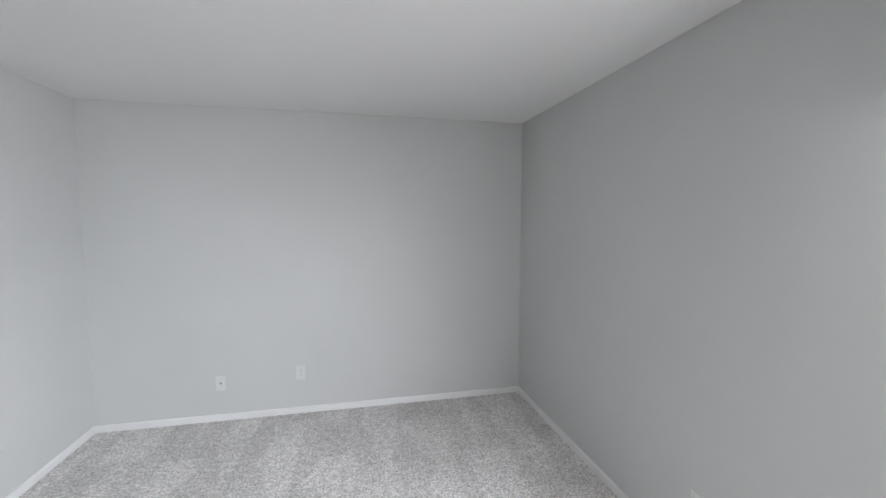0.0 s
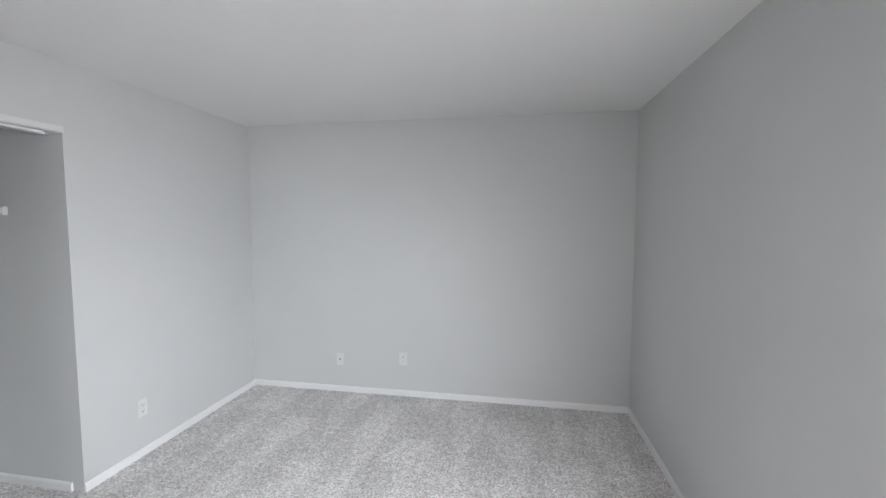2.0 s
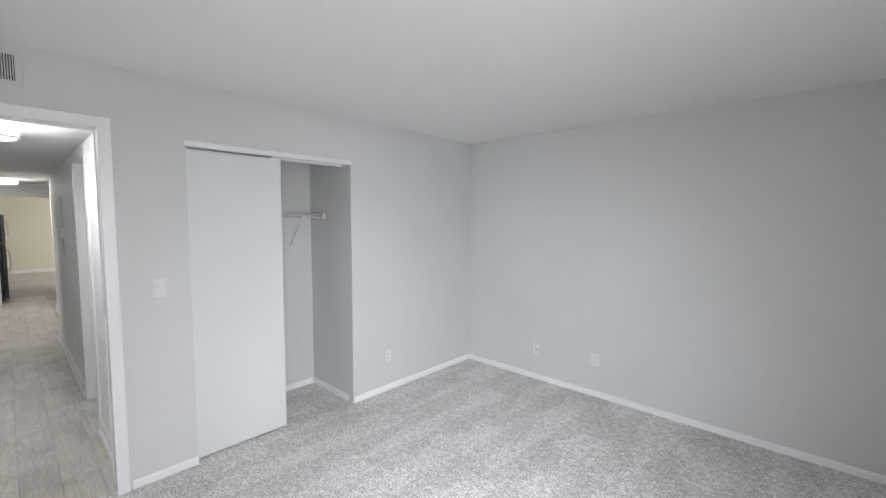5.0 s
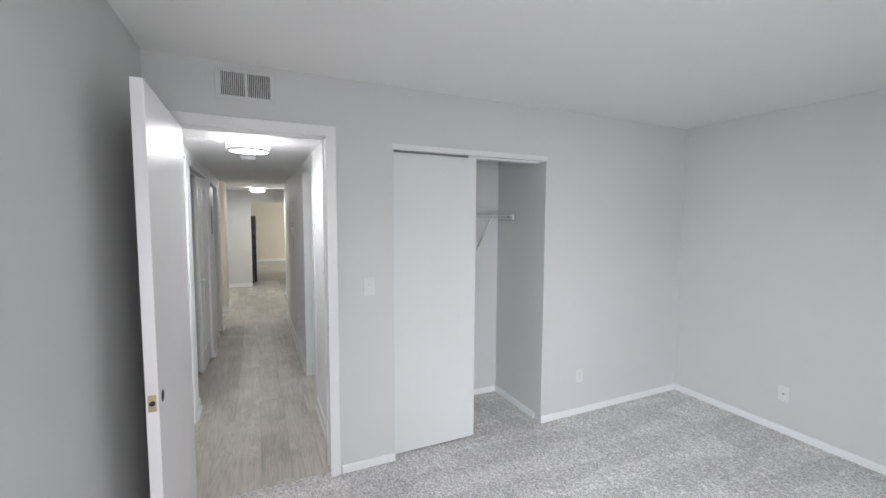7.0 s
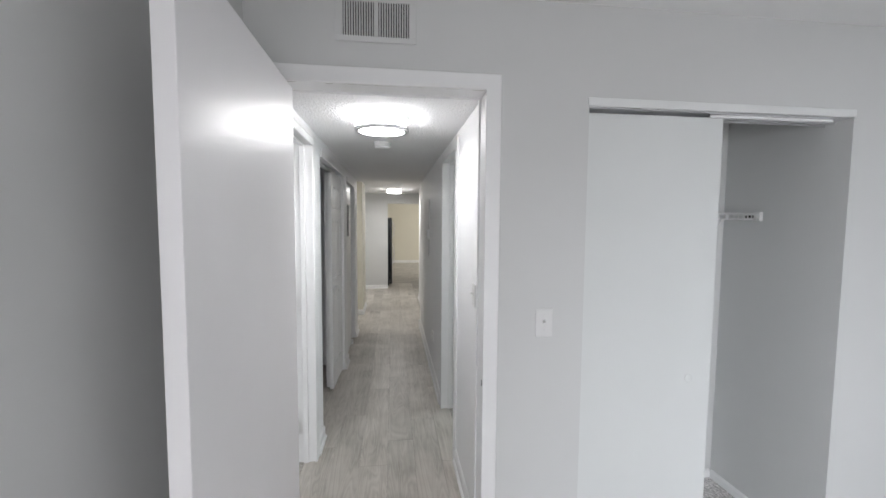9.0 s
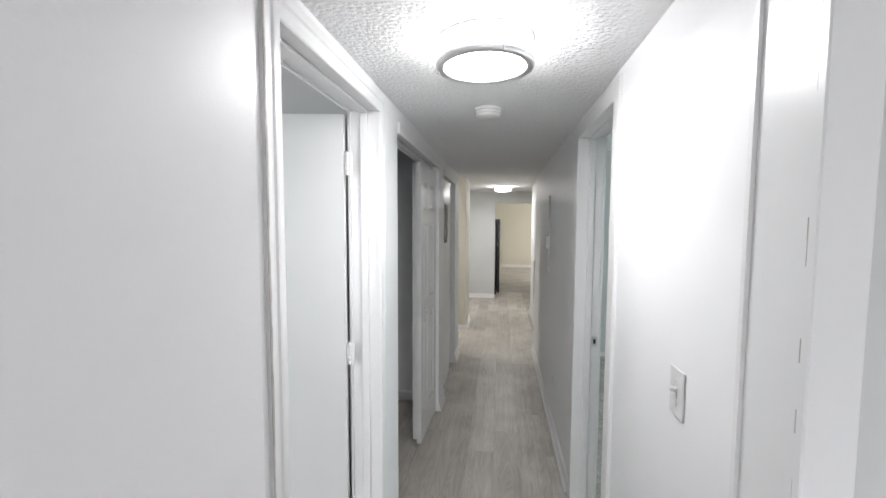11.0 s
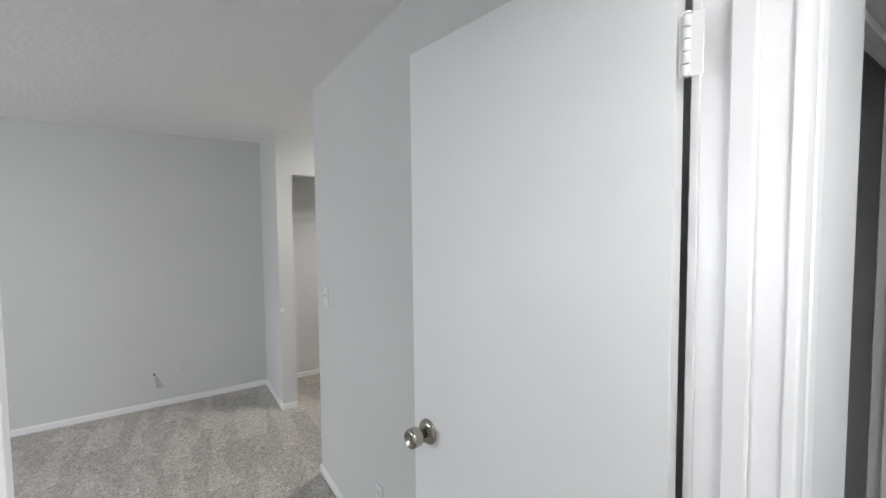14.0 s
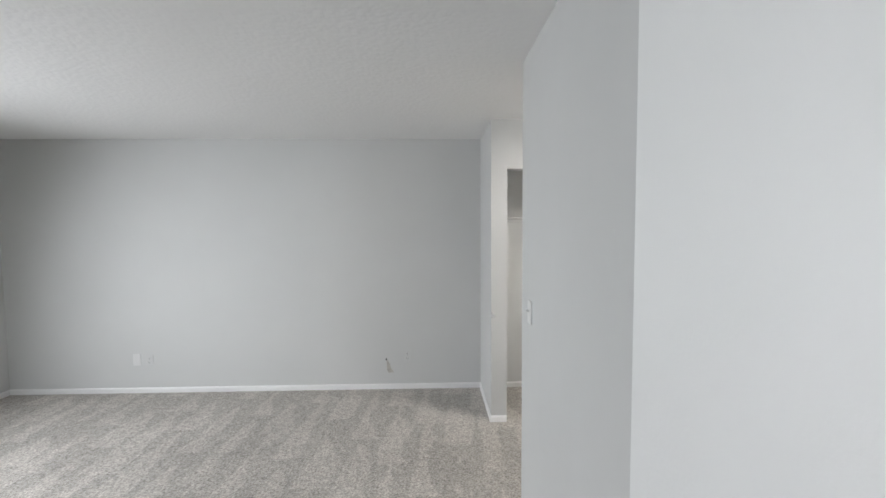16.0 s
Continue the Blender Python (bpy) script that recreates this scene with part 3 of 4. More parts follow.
def slab_door(name, m, width, height, label, start=0.005, half=0.0175, material=DOORPAINT):
    root = thing(name, label, "door", m, kind="structure")
    bm = bmesh.new()
    rounded(bm, start, width, -half, half, 0.012, height, 0.002, 2)
    piece("leaf", bm, material, root)
    return root


# first bedroom: hinged on the south jamb, standing open along the south wall
door_one = slab_door("door_1", pose(-1.712, -0.262, 0, 0, 0, 0.4), 0.80, 2.08, "white flush door standing open, knob removed", -0.040, 0.020, DOORPAINT_LIT)
for face in (1, -1):
    bm = bmesh.new()
    q = Matrix.Translation((0.735, face * 0.0198, 0.955)) @ Euler((radians(-90 * face), 0, 0)).to_matrix().to_4x4()
    lathe(bm, [(0.022, 0.0), (0.022, 0.0012), (0.0215, 0.0012)], q)
    bore = piece("knob_bore", bm, DARK, door_one, "empty round knob hole")
bm = bmesh.new()
rounded(bm, 0.7992, 0.8015, -0.0125, 0.0125, 0.925, 0.985, 0.001, 1)
latch = piece("latch_plate", bm, BRASS, door_one, "aged brass latch plate")
bm = bmesh.new()
lathe(bm, [(0.0095, 0), (0.0095, 0.0012)], Matrix.Translation((0.8013, 0, 0.955)) @ Euler((0, radians(90), 0)).to_matrix().to_4x4(), 20)
piece("latch_bore", bm, DARK, latch)
for z in (0.25, 1.05, 1.85):
    hinge(door_one, Matrix.Translation((-0.036, -0.022, z)))

# second bedroom: hinged on the far jamb, opened into the room
door_two = slab_door("door_2", pose(-2.796, -0.512, 0, 0, 0, -81.9), 0.662, 2.045, "white flush door standing open with a nickel knob", 0.006)
knob(door_two, Matrix.Translation((0.602, 0.0175, 1.035)) @ Euler((radians(-90), 0, 0)).to_matrix().to_4x4())
knob(door_two, Matrix.Translation((0.602, -0.0175, 1.035)) @ Euler((radians(90), 0, 0)).to_matrix().to_4x4())
for z in (0.25, 1.06, 1.845):
    hinge(door_two, Matrix.Translation((-0.008, 0.019, z)))


def panelled_leaf(bm, width, height, thick):
    """A moulded six-panel leaf; the panels are sunk and then raised again on the front (+y)."""
    cols = [(0.085, width / 2 - 0.03), (width / 2 + 0.03, width - 0.085)]
    rows = [(0.20, 0.90), (1.02, 1.58), (1.68, height - 0.12)]
    us = sorted({0, width, *[v for c in cols for v in c]})
    ws = sorted({0, height, *[v for r in rows for v in r]})
    y = thick / 2
    for i in range(len(us) - 1):
        for j in range(len(ws) - 1):
            u0, u1, w0, w1 = us[i], us[i + 1], ws[j], ws[j + 1]
            if (u0, u1) in cols and (w0, w1) in rows:
                loops = []
                for inset, d in ((0, 0), (0.010, -0.012), (0.020, -0.012), (0.044, -0.001)):
                    loops.append([bm.verts.new(p) for p in ((u0 + inset, y + d, w0 + inset), (u1 - inset, y + d, w0 + inset), (u1 - inset, y + d, w1 - inset), (u0 + inset, y + d, w1 - inset))])
                for a, b in zip(loops, loops[1:]):
                    for k in range(4):
                        bm.faces.new((a[k], a[(k + 1) % 4], b[(k + 1) % 4], b[k]))
                bm.faces.new(loops[-1])
            else:
                bm.faces.new([bm.verts.new(p) for p in ((u0, y, w0), (u1, y, w0), (u1, y, w1), (u0, y, w1))])
    vs = [bm.verts.new(p) for p in ((0, -y, 0), (width, -y, 0), (width, -y, height), (0, -y, height), (0, y, 0), (width, y, 0), (width, y, height), (0, y, height))]
    for f in ((0, 1, 2, 3), (0, 4, 5, 1), (1, 5, 6, 2), (2, 6, 7, 3), (3, 7, 4, 0)):
        bm.faces.new([vs[i] for i in f])


# hall closet: a folding pair pushed to the far jamb
bifold = thing("bifold_door", "white six-panel folding closet door, pushed half open", "closet door", pose(-4.49, -0.425, 0.018, 0, 0, -2.0), kind="structure")
bm = bmesh.new()
panelled_leaf(bm, 0.54, 2.005, 0.033)
piece("front_leaf", bm, TRIM, bifold)
bm = bmesh.new()
rounded(bm, 0.0, 0.49, -0.058, -0.024, 0, 2.005, 0.002, 1)
piece("rear_leaf", bm, TRIM, bifold)
bm = bmesh.new()
lathe(bm, [(0.020, 0), (0.020, 0.002), (0.009, 0.006), (0.008, 0.014), (0.014, 0.020), (0.016, 0.027), (0.012, 0.032), (0.001, 0.033)], Matrix.Translation((0.455, 0.0165, 0.955)) @ Euler((radians(-90), 0, 0)).to_matrix().to_4x4(), 20)
piece("knob", bm, CHROME, bifold, "small brushed steel knob")
bm = bmesh.new()
lathe(bm, [(0.006, 0), (0.006, 0.02), (0.010, 0.022), (0.010, 0.028)], Matrix.Translation((0.495, -0.005, 2.004)), 12)
piece("guide_pin", bm, CHROME, bifold)


def track(x0, x1, z, label):
    root = thing("closet_door_track", label, "door track", kind="structure")
    bm = bmesh.new()
    rounded(bm, x0, x1, -0.47, -0.437, z - 0.012, z - 0.009, 0.001, 1)
    rounded(bm, x0, x1, -0.47, -0.467, z - 0.032, z - 0.012, 0.001, 1)
    rounded(bm, x0, x1, -0.440, -0.437, z - 0.032, z - 0.012, 0.001, 1)
    piece("channel", bm, TRIM, root)
    bm = bmesh.new()
    rounded(bm, x0, x1, -0.388, -0.373, z - 0.02, z + 0.035, 0.003, 1)
    piece("head_trim", bm, TRIM, root)


track(-4.50, -3.14, 2.06, "white metal folding-door track with wooden head trim")
track(-5.70, -4.78, 2.04, "white metal folding-door track with wooden head trim")


def floor_pivot(x, y):
    bm = bmesh.new()
    rounded(bm, x - 0.035, x + 0.02, y - 0.012, y + 0.012, 0, 0.006, 0.001, 1)
    rounded(bm, x - 0.035, x - 0.030, y - 0.012, y + 0.012, 0.006, 0.05, 0.001, 1)
    lathe(bm, [(0.006, 0.006), (0.006, 0.02)], Matrix.Translation((x, y, 0)), 10)
    tagged(finish("pivot_bracket", bm, CHROME), "small steel pivot bracket on the floor", "bracket")


floor_pivot(-4.47, -0.425)
floor_pivot(-5.42, -0.40)

# utility closet: a flush panel with a louvred grille
utility = thing("utility_door", "white flush utility closet door with a return grille", "closet door", pose(-4.80, -0.425, 0.02), kind="structure")
bm = bmesh.new()
rounded(bm, -0.62, 0.0, -0.016, 0.016, 0, 1.985, 0.002, 1)
piece("leaf", bm, TRIM, utility)
bm = bmesh.new()
for x0, x1, z0, z1 in ((-0.43, -0.05, 1.36, 1.385), (-0.43, -0.05, 1.755, 1.78), (-0.43, -0.405, 1.385, 1.755), (-0.075, -0.05, 1.385, 1.755)):
    rounded(bm, x0, x1, 0.016, 0.024, z0, z1, 0.002, 1)
grille = piece("grille_frame", bm, TRIM, utility)
bm = bmesh.new()
box(bm, -0.405, -0.075, 0.0162, 0.0170, 1.385, 1.755)
piece("grille_backing", bm, DARK, grille)
for i in range(18):
    bm = bmesh.new()
    box(bm, -0.405, -0.075, -0.006, 0.006, -0.001, 0.001, Matrix.Translation((0, 0.019, 1.395 + i * 0.0205)) @ Euler((radians(35), 0, 0)).to_matrix().to_4x4())
    piece("slat", bm, TRIM, grille)

# bedroom closet: one sliding panel drawn across the south half
slider = thing("sliding_door", "plain white sliding closet door, half open", "closet door", pose(-1.775, 0.90, 0.012), kind="structure")
bm = bmesh.new()
rounded(bm, -0.016, 0.016, -0.03, 0.622, 0, 2.026, 0.002, 2)
piece("panel", bm, DOORPAINT_DIM, slider)
bm = bmesh.new()
lathe(bm, [(0.021, 0.0), (0.021, 0.0016), (0.018, 0.0016), (0.016, 0.0006), (0.001, 0.0004)], Matrix.Translation((0.016, 0.52, 0.90)) @ Euler((0, radians(90), 0)).to_matrix().to_4x4(), 24)
piece("finger_pull", bm, DOORPAINT_DIM, slider, "painted-over round finger pull")
rear = thing("sliding_door", "plain white sliding closet door behind another", "closet door", pose(-1.815, 0.90, 0.012), kind="structure")
bm = bmesh.new()
rounded(bm, -0.012, 0.012, -0.03, 0.595, 0, 2.026, 0.002, 2)
piece("panel", bm, DOORPAINT_DIM, rear)
header = thing("sliding_door_track", "white metal track above the closet opening", "door track", kind="structure")
bm = bmesh.new()
rounded(bm, -1.719, -1.712, 0.892, 2.112, 2.052, 2.086, 0.002, 1)
piece("fascia", bm, DOORPAINT, header)
bm = bmesh.new()
rounded(bm, -1.84, -1.724, 0.902, 2.105, 2.049, 2.054, 0.001, 1)
for x in (-1.797, -1.838):
    rounded(bm, x, x + 0.003, 0.902, 2.105, 2.040, 2.049, 0.0008, 1)
piece("rails", bm, CHROME, header)
bm = bmesh.new()
rounded(bm, -1.752, -1.746, 1.45, 2.04, 2.036, 2.048, 0.001, 1)
piece("track_lip", bm, TRIM, header)


# ---------------------------------------------------------------- wire shelves
def wire_shelf(m, length, depth, label, braces):
    """Ventilated shelf: wall at y=0, front at y=-depth, right end at x=0, going to -x."""
    root = thing("wire_shelf", label, "shelf", m, "wire closet shelves")
    for y, z in ((-0.006, 0), (-depth / 2, -0.004), (-depth, 0), (-depth, -0.030)):
        bm = bmesh.new()
        rod(bm, (-length, y, z), (0, y, z), 0.0036)
        piece("rail", bm, PLATE, root)
    bm = bmesh.new()
    n = int(length / 0.026)
    for i in range(n):
        x = -0.012 - i * 0.026
        box(bm, x - 0.0013, x + 0.0013, -depth, 0, 0.003, 0.0056)
        box(bm, x - 0.0013, x + 0.0013, -depth - 0.0040, -depth - 0.0016, -0.030, 0.004)
    wires = piece("cross_wires", bm, PLATE, root)
    tagged(wires, kind="stuff")
    bm = bmesh.new()
    rounded(bm, -0.022, 0.0, -depth - 0.008, -depth + 0.030, -0.040, 0.010, 0.002, 1)
    rounded(bm, -0.006, 0.0, -depth + 0.030, -depth + 0.115, -0.036, 0.006, 0.001, 1)
    end = piece("end_bracket", bm, PLATE, root, "white plastic end bracket")
    for k in range(3):
        bm = bmesh.new()
        rounded(bm, -0.0068, -0.006, -depth + 0.040 + k * 0.022, -depth + 0.054 + k * 0.022, -0.022, -0.008, 0.0003, 1)
        piece("slot", bm, DARK, end)
    for x in braces:
        bm = bmesh.new()
        rod(bm, (x, -depth + 0.01, -0.012), (x, -0.006, -0.285), 0.0055)
        rounded(bm, x - 0.010, x + 0.010, -0.005, 0.0, -0.325, -0.275, 0.0015, 1)
        rounded(bm, x - 0.008, x + 0.008, -depth - 0.006, -depth + 0.03, -0.034, -0.006, 0.002, 1)
        brace = piece("brace", bm, PLATE, root, "white diagonal support brace")
        bm = bmesh.new()
        lathe(bm, [(0.004, 0), (0.003, 0.002)], Matrix.Translation((x, -0.005, -0.312)) @ Euler((radians(90), 0, 0)).to_matrix().to_4x4(), 10)
        piece("screw", bm, DARK, brace)
    return root


# local +x is the right-hand wall, local +y the closet's back
wire_shelf(pose(-2.39, 2.107, 1.645, 0, 0, 90), 1.30, 0.255, "white wire closet shelf on a diagonal brace", (-0.21,))
wire_shelf(pose(-4.83, -4.60, 1.675, 0, 0, 180), 1.80, 0.32, "white wire closet shelf across a closet", (0.0 - 0.9,))
bm = bmesh.new()
rounded(bm, -4.67, -3.03, -1.18, -0.86, 1.74, 1.758, 0.003, 1)
tagged(finish("closet_shelf", bm, HALLWALL), "painted board shelf inside a dim hall closet", "shelf")


# ---------------------------------------------------------------- plates on the walls
def plate(name, m, label, category, sockets="outlet", material=PLATE, w=0.072, h=0.116):
    """A wall plate lying in the x-z plane of m and facing -y."""
    root = thing(name, label, category, m, "outlets on the walls" if name == "outlet" else "switches on the walls" if name == "light_switch" else "")
    bm = bmesh.new()
    rounded(bm, -w / 2, w / 2, -0.006, 0, -h / 2, h / 2, 0.003, 2)
    piece("cover_plate", bm, material, root)
    if sockets == "outlet":
        for z in (-0.020, 0.020):
            bm = bmesh.new()
            rounded(bm, -0.0165, 0.0165, -0.0085, -0.005, z - 0.0135, z + 0.0135, 0.004, 2)
            s = piece("socket", bm, material, root)
            bm = bmesh.new()
            for x0, dz in ((-0.0075, 0.004), (0.0055, 0.0035)):
                box(bm, x0, x0 + 0.0022, -0.0089, -0.0083, z - dz + 0.002, z + dz + 0.002)
            lathe(bm, [(0.0024, 0), (0.0024, 0.0006)], Matrix.Translation((0, -0.0083, z - 0.0075)) @ Euler((radians(90), 0, 0)).to_matrix().to_4x4(), 10)
            piece("slots", bm, DARK, s)
        bm = bmesh.new()
        lathe(bm, [(0.003, 0), (0.0025, 0.001)], Matrix.Translation((0, -0.006, 0)) @ Euler((radians(90), 0, 0)).to_matrix().to_4x4(), 10)
        piece("screw", bm, material, root)
    elif sockets == "switch":
        bm = bmesh.new()
        rounded(bm, -0.006, 0.006, -0.0075, -0.005, -0.013, 0.013, 0.001, 1)
        piece("toggle_collar", bm, material, root)
        bm = bmesh.new()
        rounded(bm, -0.0045, 0.0045, -0.018, 0.0, -0.005, 0.005, 0.0015, 2, Matrix.Translation((0, -0.004, 0.003)) @ Euler((radians(-25), 0, 0)).to_matrix().to_4x4())
        piece("toggle", bm, material, root)
    elif sockets == "coax":
        bm = bmesh.new()
        lathe(bm, [(0.0075, 0), (0.0075, 0.002), (0.0048, 0.002), (0.0048, 0.010), (0.003, 0.010)], Matrix.Translation((0, -0.006, 0)) @ Euler((radians(90), 0, 0)).to_matrix().to_4x4(), 12)
        piece("coax_jack", bm, NICKEL, root, "threaded metal cable jack")
    if sockets in ("switch", "coax", "blank"):
        for z in (-0.030, 0.030) if sockets == "switch" else (-0.042, 0.042):
            bm = bmesh.new()
            lathe(bm, [(0.003, 0), (0.0025, 0.001)], Matrix.Translation((0, -0.006, z)) @ Euler((radians(90), 0, 0)).to_matrix().to_4x4(), 10)
            piece("screw", bm, material, root)
    return root


plate("cable_plate", pose(-0.846, 3.695, 0.304), "white cable wall plate above the baseboard", "wall plate", "coax")
plate("outlet", pose(-0.247, 3.695, 0.339), "white double electrical outlet above the baseboard", "outlet")
plate("outlet", pose(-1.72, 2.495, 0.325, 0, 0, 90), "white double electrical outlet beside a closet", "outlet")
plate("outlet", pose(1.665, 1.70, 0.33, 0, 0, -90), "white double electrical outlet above the baseboard", "outlet")
plate("light_switch", pose(-1.72, 0.733, 1.186, 0, 0, 90), "white toggle light switch beside a doorway", "light switch", "switch")
plate("light_switch", pose(-2.185, 0.54, 1.215), "white toggle light switch on a hallway wall", "light switch", "switch")
plate("outlet", pose(-4.35, 0.54, 0.385), "white outlet low on the hallway wall", "outlet")
plate("light_switch", pose(-2.90, -2.60, 1.176, 0, 0, 90), "white toggle light switch near a wall corner", "light switch", "switch")
plate("outlet", pose(-2.90, -1.885, 0.335, 0, 0, 90), "white outlet behind an open door", "outlet")
plate("blank_plate", pose(0.447, -4.60, 0.328, 0, 0, 180), "white blank cable plate above the baseboard", "wall plate", "blank")
plate("outlet", pose(0.325, -4.60, 0.322, 0, 0, 180), "painted-over grey outlet beside a blank plate", "outlet", "outlet", PAINTED_PLATE)
plate("outlet", pose(-2.168, -4.60, 0.330, 0, 0, 180), "painted-over grey outlet above the baseboard", "outlet", "outlet", PAINTED_PLATE)

# cable hole and patch in the second bedroom
bm = bmesh.new()
lathe(bm, [(0.009, 0), (0.009, 0.001)], Matrix.Translation((-1.962, -4.60, 0.296)) @ Euler((radians(-90), 0, 0)).to_matrix().to_4x4(), 14)
tagged(finish("cable_hole", bm, DARK), "small dark cable hole in a grey wall", "hole")
bm = bmesh.new()
outline = [(-2.035, 0.165), (-1.985, 0.160), (-1.968, 0.19), (-1.963, 0.285), (-1.975, 0.288), (-1.992, 0.26), (-2.005, 0.22)]
vs = [bm.verts.new((x, -4.599, z)) for x, z in outline]
bm.faces.new(vs)
tagged(finish("paint_scuff", bm, SOIL), "brownish scuffed patch below a cable hole", "scuff")

# sliding-door catch on the closet wall's corner
bm = bmesh.new()
lathe(bm, [(0.016, 0), (0.016, 0.003), (0.011, 0.005), (0.006, 0.004)], Matrix.Translation((-2.911, -3.88, 0.88)) @ Euler((radians(-90), 0, 0)).to_matrix().to_4x4(), 18)
tagged(finish("door_bumper", bm, CHROME), "small round metal bumper on a wall corner", "bumper")

# bell box with its raceway in the hall
bell = thing("doorbell_box", "white thermostat box on a thin wall raceway", "wall box", pose(-4.80, 0.54, 1.44))
bm = bmesh.new()
rounded(bm, -0.042, 0.042, -0.035, 0, -0.055, 0.055, 0.006, 2)
piece("housing", bm, PLATE, bell)
bm = bmesh.new()
rounded(bm, -0.012, 0.012, -0.012, 0, 0.055, 0.40, 0.003, 1)
piece("raceway", bm, PAINTED_PLATE, bell)
bm = bmesh.new()
rounded(bm, -0.010, 0.010, -0.010, 0, -0.25, -0.055, 0.003, 1)
piece("raceway", bm, PAINTED_PLATE, bell)
bm = bmesh.new()
rounded(bm, -0.016, 0.016, -0.037, -0.034, 0.0, 0.025, 0.001, 1)
piece("dial_window", bm, PAINTED_PLATE, bell)

# ---------------------------------------------------------------- supply grille above the bedroom door
grille = thing("supply_grille", "white two-bay air grille with upright vanes", "air vent", pose(-1.72, 0.066, 2.328, 0, 0, 90))
W2, H2 = 0.148, 0.082
bm = bmesh.new()
for x0, x1, z0, z1 in ((-W2, W2, H2 - 0.021, H2), (-W2, W2, -H2, -H2 + 0.021), (-W2, -W2 + 0.028, -H2 + 0.021, H2 - 0.021), (W2 - 0.028, W2, -H2 + 0.021, H2 - 0.021), (-0.008, 0.008, -H2 + 0.021, H2 - 0.021)):
    rounded(bm, x0, x1, -0.007, 0, z0, z1, 0.0015, 1)
piece("frame", bm, PAINTED_PLATE, grille)
bm = bmesh.new()
box(bm, -W2 + 0.02, W2 - 0.02, -0.0012, -0.0004, -H2 + 0.015, H2 - 0.015)
piece("backing", bm, DARK, grille)
for side in (-1, 1):
    for i in range(12):
        x = side * 0.064 + (i - 5.5) * 0.0092
        bm = bmesh.new()
        box(bm, -0.0029, 0.0029, -0.0008, 0.0008, -H2 + 0.020, H2 - 0.020, Matrix.Translation((x, -0.0038, 0)) @ Euler((0, 0, radians(38))).to_matrix().to_4x4())
        piece("vane", bm, PAINTED_PLATE, grille)


# ---------------------------------------------------------------- ceiling lights
def ceiling_lamp(x, y, z, r, shade, label):
    root = thing("ceiling_light", label, "ceiling light", pose(x, y, z), "drum ceiling lights")
    bm = bmesh.new()
    lathe(bm, [(r * 0.8, 0), (r * 0.8, -0.012), (r * 0.78, -0.014)], None, 40)
    piece("base", bm, TRIM, root)
    bm = bmesh.new()
    lathe(bm, [(r - 0.012, -0.014), (r - 0.012, -0.076), (r - 0.020, -0.080), (0.002, -0.081)], None, 48)
    piece("diffuser", bm, shade, root, "lit white acrylic drum")
    for za, zb, lip in ((-0.004, -0.014, 0.010), (-0.070, -0.087, 0.021)):
        bm = bmesh.new()
        prof = [(r - 0.010, za), (r, za), (r + 0.002, (za + zb) / 2), (r, zb), (r - lip, zb)]
        rings = [[bm.verts.new((q * math.cos(2 * math.pi * i / 48), q * math.sin(2 * math.pi * i / 48), h)) for i in range(48)] for q, h in prof]
        for k in range(5):
            p, q = rings[k], rings[(k + 1) % 5]
            for i in range(48):
                bm.faces.new((p[i], p[(i + 1) % 48], q[(i + 1) % 48], q[i])).smooth = True
        piece("ring", bm, CHROME, root, "brushed steel ring")
    for i in range(3):
        a = 2 * math.pi * i / 3 + 0.4
        bm = bmesh.new()
        rod(bm, (r * math.cos(a), r * math.sin(a), -0.012), (r * math.cos(a), r * math.sin(a), -0.084), 0.003)
        lathe(bm, [(0.004, -0.084), (0.004, -0.089), (0.002, -0.091)], Matrix.Translation((r * math.cos(a), r * math.sin(a), 0)), 10)
        piece("post", bm, CHROME, root)


ceiling_lamp(-2.455, 0.065, HH, 0.146, SHADE, "lit drum ceiling light with brushed steel rings")
# housing for the added fill lamp, never in view
ceiling_lamp(-6.6, -1.4, HF, 0.15, SHADE_FAR, "added unseen drum light that brightens the hall from a side passage")
ceiling_lamp(-3.9, -3.25, H, 0.15, SHADE_FAR, "lit drum ceiling light before a closet")
ceiling_lamp(-8.6, 0.15, HF, 0.15, SHADE_FAR, "lit drum ceiling light past the hallway")

smoke = thing("smoke_detector", "round white smoke detector on a textured ceiling", "smoke detector", pose(-3.22, 0.05, HH))
bm = bmesh.new()
lathe(bm, [(0.066, 0), (0.066, -0.010), (0.063, -0.012)], None, 36)
piece("base", bm, PLATE, smoke)
bm = bmesh.new()
lathe(bm, [(0.061, -0.012), (0.062, -0.022), (0.060, -0.024), (0.058, -0.025), (0.060, -0.026), (0.058, -0.038), (0.050, -0.044), (0.002, -0.045)], None, 36)
piece("cover", bm, PLATE, smoke)

# ---------------------------------------------------------------- past the hall
railing = thing("railing", "grey metal stair railing in a wall opening", "railing", pose(-7.02, 0.70, 0.30))
for z, h in ((0.02, 0.03), (0.60, 0.035)):
    bm = bmesh.new()
    rounded(bm, -0.93, 0.0, -0.02, 0.02, z, z + h, 0.004, 1)
    piece("rail", bm, RAILMETAL, railing)
for i in range(9):
    bm = bmesh.new()
    rounded(bm, -0.06 - i * 0.1, -0.04 - i * 0.1, -0.01, 0.01, 0.045, 0.605, 0.002, 1)
    piece("baluster", bm, RAILMETAL, railing)
bm = bmesh.new()
rounded(bm, -0.93, 0.0, -0.06, 0.06, 0.0, 0.015, 0.004, 1)
piece("sill", bm, TRIM, railing, "white painted sill")

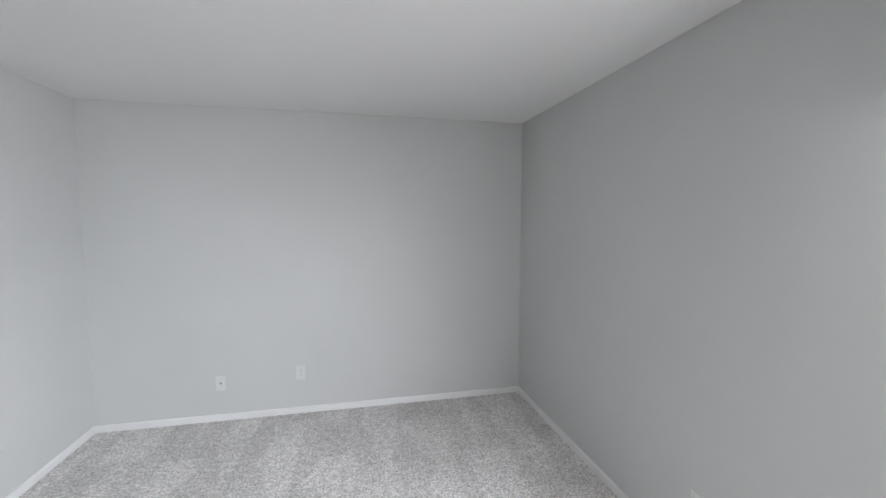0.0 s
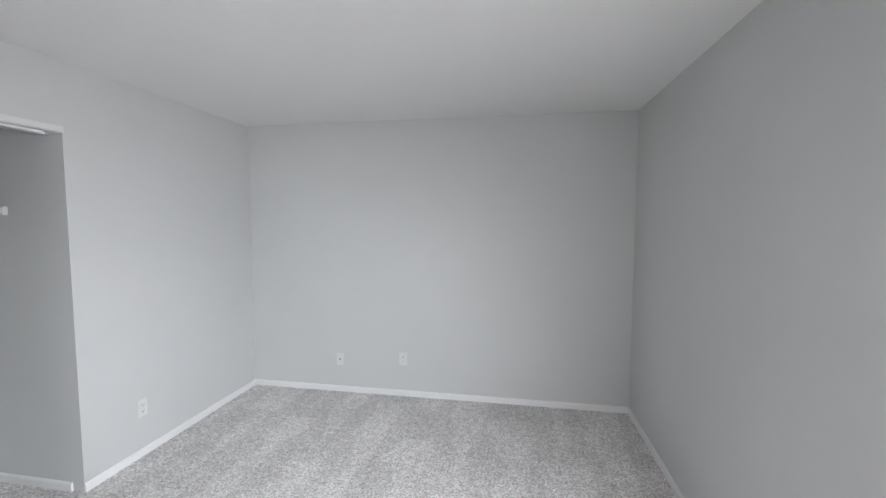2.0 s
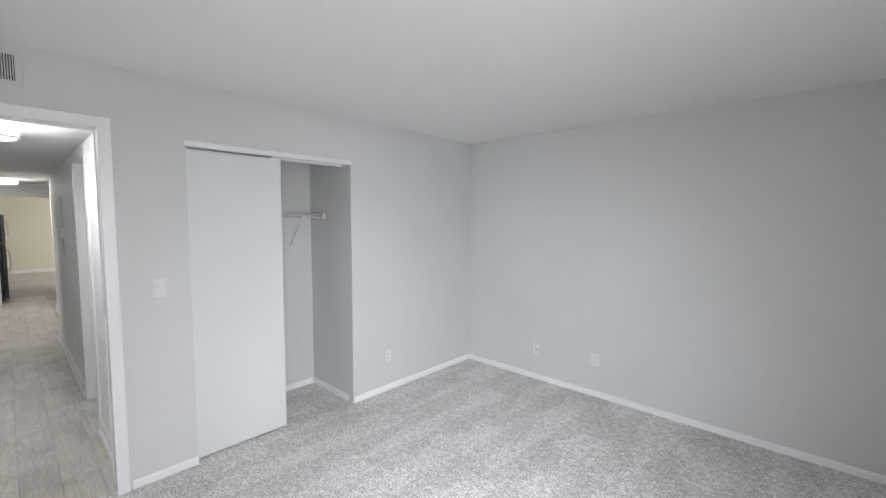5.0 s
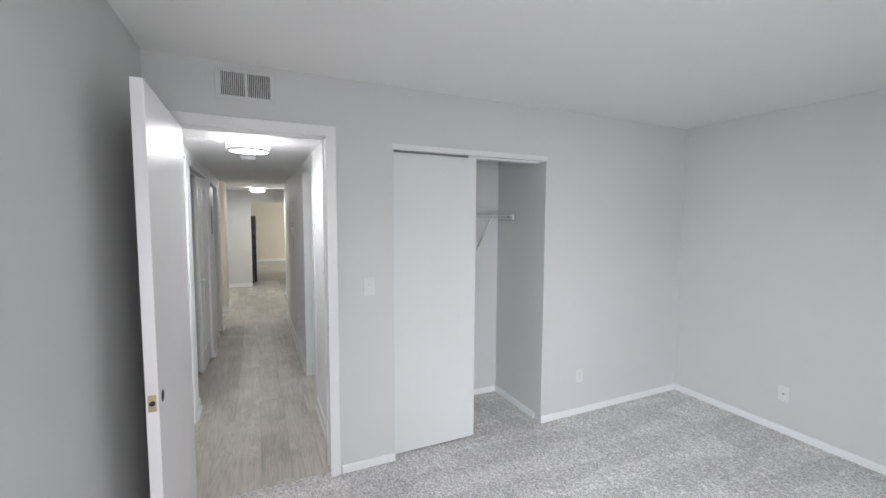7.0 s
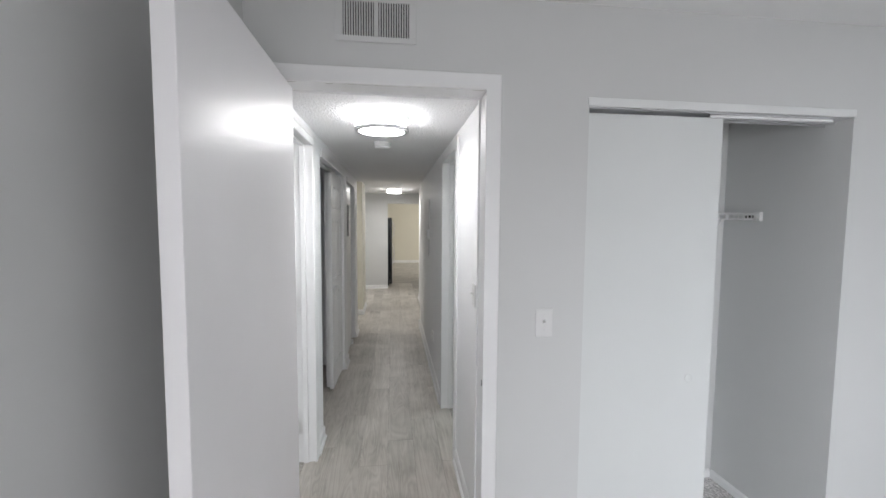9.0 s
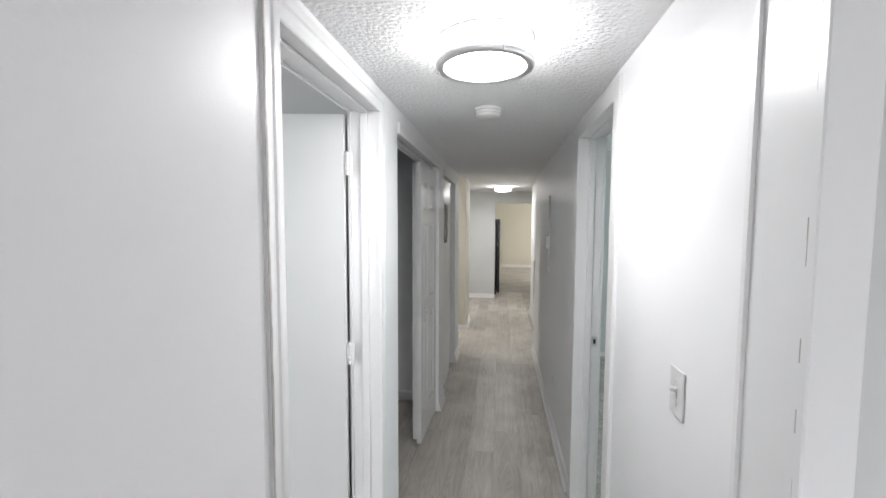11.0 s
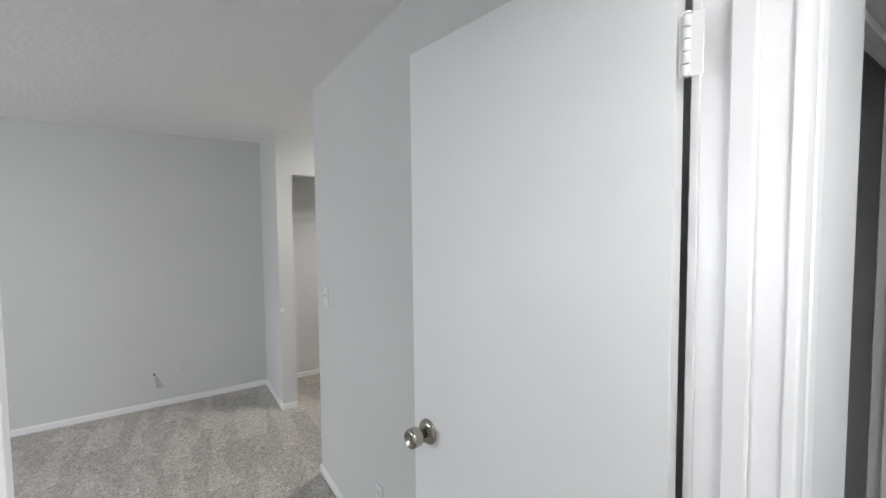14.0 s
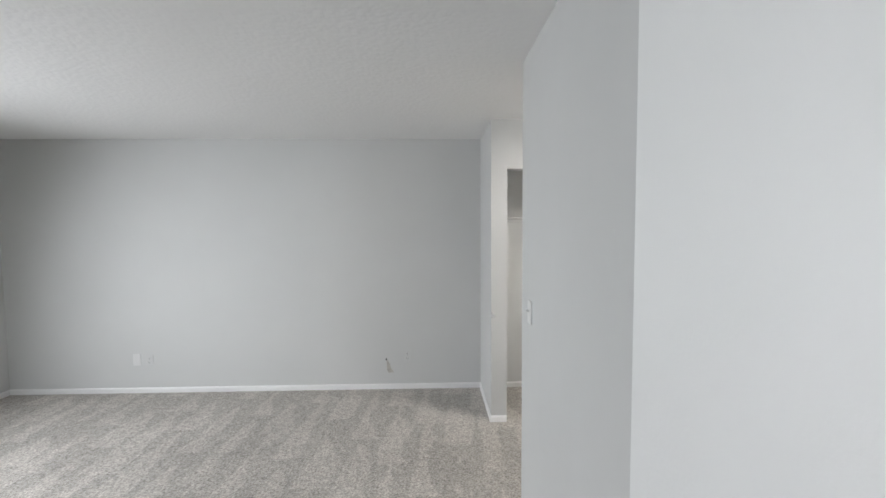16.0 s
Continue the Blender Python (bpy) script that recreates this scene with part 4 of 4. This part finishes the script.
fridge = thing("refrigerator", "black refrigerator with curved steel handles", "refrigerator", pose(-10.28, -0.265, 0))
bm = bmesh.new()
rounded(bm, -0.38, 0.38, -0.36, 0.30, 0.04, 1.66, 0.008, 2)
piece("body", bm, BLACK, fridge)
for z0, z1 in ((0.08, 1.10), (1.115, 1.66)):
    bm = bmesh.new()
    rounded(bm, -0.38, 0.38, 0.305, 0.365, z0, z1, 0.012, 3)
    d = piece("door", bm, BLACK, fridge)
    bm = bmesh.new()
    zz = (z0 + 0.45, z1 - 0.06) if z0 < 1 else (z0 + 0.06, z1 - 0.08)
    pts = [(0.30, 0.36 + 0.055 * math.sin(math.pi * k / 8) ** 0.6, zz[0] + (zz[1] - zz[0]) * k / 8) for k in range(9)]
    for p, q in zip(pts, pts[1:]):
        rod(bm, p, q, 0.011, 10)
    piece("handle", bm, CHROME, d, "curved brushed steel handle")
for x in (-0.3, 0.3):
    bm = bmesh.new()
    lathe(bm, [(0.02, 0), (0.02, 0.045)], Matrix.Translation((x, 0, 0)), 12)
    piece("foot", bm, BLACK, fridge)


# ---------------------------------------------------------------- windows
def window(name, axis, a0, a1, t0, t1, z0, z1):
    root = thing(name, "white framed double-hung window with clear glass", "window", kind="structure")

    def bar(u0, u1, v0, v1, w0, w1, nm):
        bm = bmesh.new()
        if axis == "x":
            rounded(bm, u0, u1, v0, v1, w0, w1, 0.003, 1)
        else:
            rounded(bm, v0, v1, u0, u1, w0, w1, 0.003, 1)
        return piece(nm, bm, TRIM, root)

    c = (t0 + t1) / 2 + (0.02 if t1 > 1 else 0)
    bar(a0, a0 + 0.04, c - 0.03, c + 0.03, z0, z1, "frame")
    bar(a1 - 0.04, a1, c - 0.03, c + 0.03, z0, z1, "frame")
    bar(a0 + 0.04, a1 - 0.04, c - 0.03, c + 0.03, z1 - 0.04, z1, "frame")
    bar(a0 + 0.04, a1 - 0.04, c - 0.03, c + 0.03, z0, z0 + 0.04, "sill")
    zm = (z0 + z1) / 2
    bar(a0 + 0.04, a1 - 0.04, c - 0.02, c + 0.02, zm - 0.02, zm + 0.02, "meeting_rail")
    for w0, w1 in ((z0 + 0.04, zm - 0.02), (zm + 0.02, z1 - 0.04)):
        bm = bmesh.new()
        if axis == "x":
            box(bm, a0 + 0.04, a1 - 0.04, c - 0.002, c + 0.002, w0, w1)
        else:
            box(bm, c - 0.002, c + 0.002, a0 + 0.04, a1 - 0.04, w0, w1)
        g = piece("pane", bm, GLASS, root)
        g.visible_shadow = False


window("window_1", "y", -0.27, 1.03, 1.665, 1.785, 0.70, 2.06)
window("window_2", "y", -2.95, -1.45, 1.665, 1.785, 0.70, 2.06)
window("window_3", "x", -5.05, -3.75, 3.60, 3.72, 0.8, 2.0)
window("window_4", "x", -13.9, -12.1, 3.50, 3.62, 0.5, 2.1)

# ---------------------------------------------------------------- vinyl planks
plank_floor = thing("plank_floor", "grey-brown oak-look vinyl plank floor", "floor", kind="structure")
PW, PL = 0.181, 1.22
plank_cache = {}


def plank_mesh(length, width):
    key = (round(length, 3), round(width, 3))
    if key not in plank_cache:
        me = bpy.data.meshes.new("plank")
        l, w, g, t = key[0], key[1], 0.0004, 0.005
        e = 0.0008
        top = [(g + e, g + e, 0), (l - g - e, g + e, 0), (l - g - e, w - g - e, 0), (g + e, w - g - e, 0)]
        mid = [(g, g, -e), (l - g, g, -e), (l - g, w - g, -e), (g, w - g, -e)]
        low = [(x, y, -t) for x, y, z in mid]
        faces = [(0, 1, 2, 3)]
        for a in (0, 4):
            faces += [(a + k, a + 4 + k, a + 4 + (k + 1) % 4, a + (k + 1) % 4) for k in range(4)]
        me.from_pydata(top + mid + low, [], faces)
        me.materials.append(PLANK)
        plank_cache[key] = me
    return plank_cache[key]


def lay_planks(x0, x1, y0, y1):
    row = 0
    y = y0
    while y < y1 - 0.01:
        w = min(PW, y1 - y)
        x = x0 - random.uniform(0.1, 1.1)
        while x < x1:
            a, b = max(x, x0), min(x + PL, x1)
            if b - a > 0.03:
                ob = new("plank", plank_mesh(b - a, w))
                ob.location = (a, y, 0)
                ob.parent = plank_floor
            x += PL
        y += w
        row += 1


lay_planks(-10.5, -1.765, -0.455, 0.60)
lay_planks(-5.96, -3.02, -1.18, -0.455)
lay_planks(-10.5, -6.0, -2.50, -0.455)
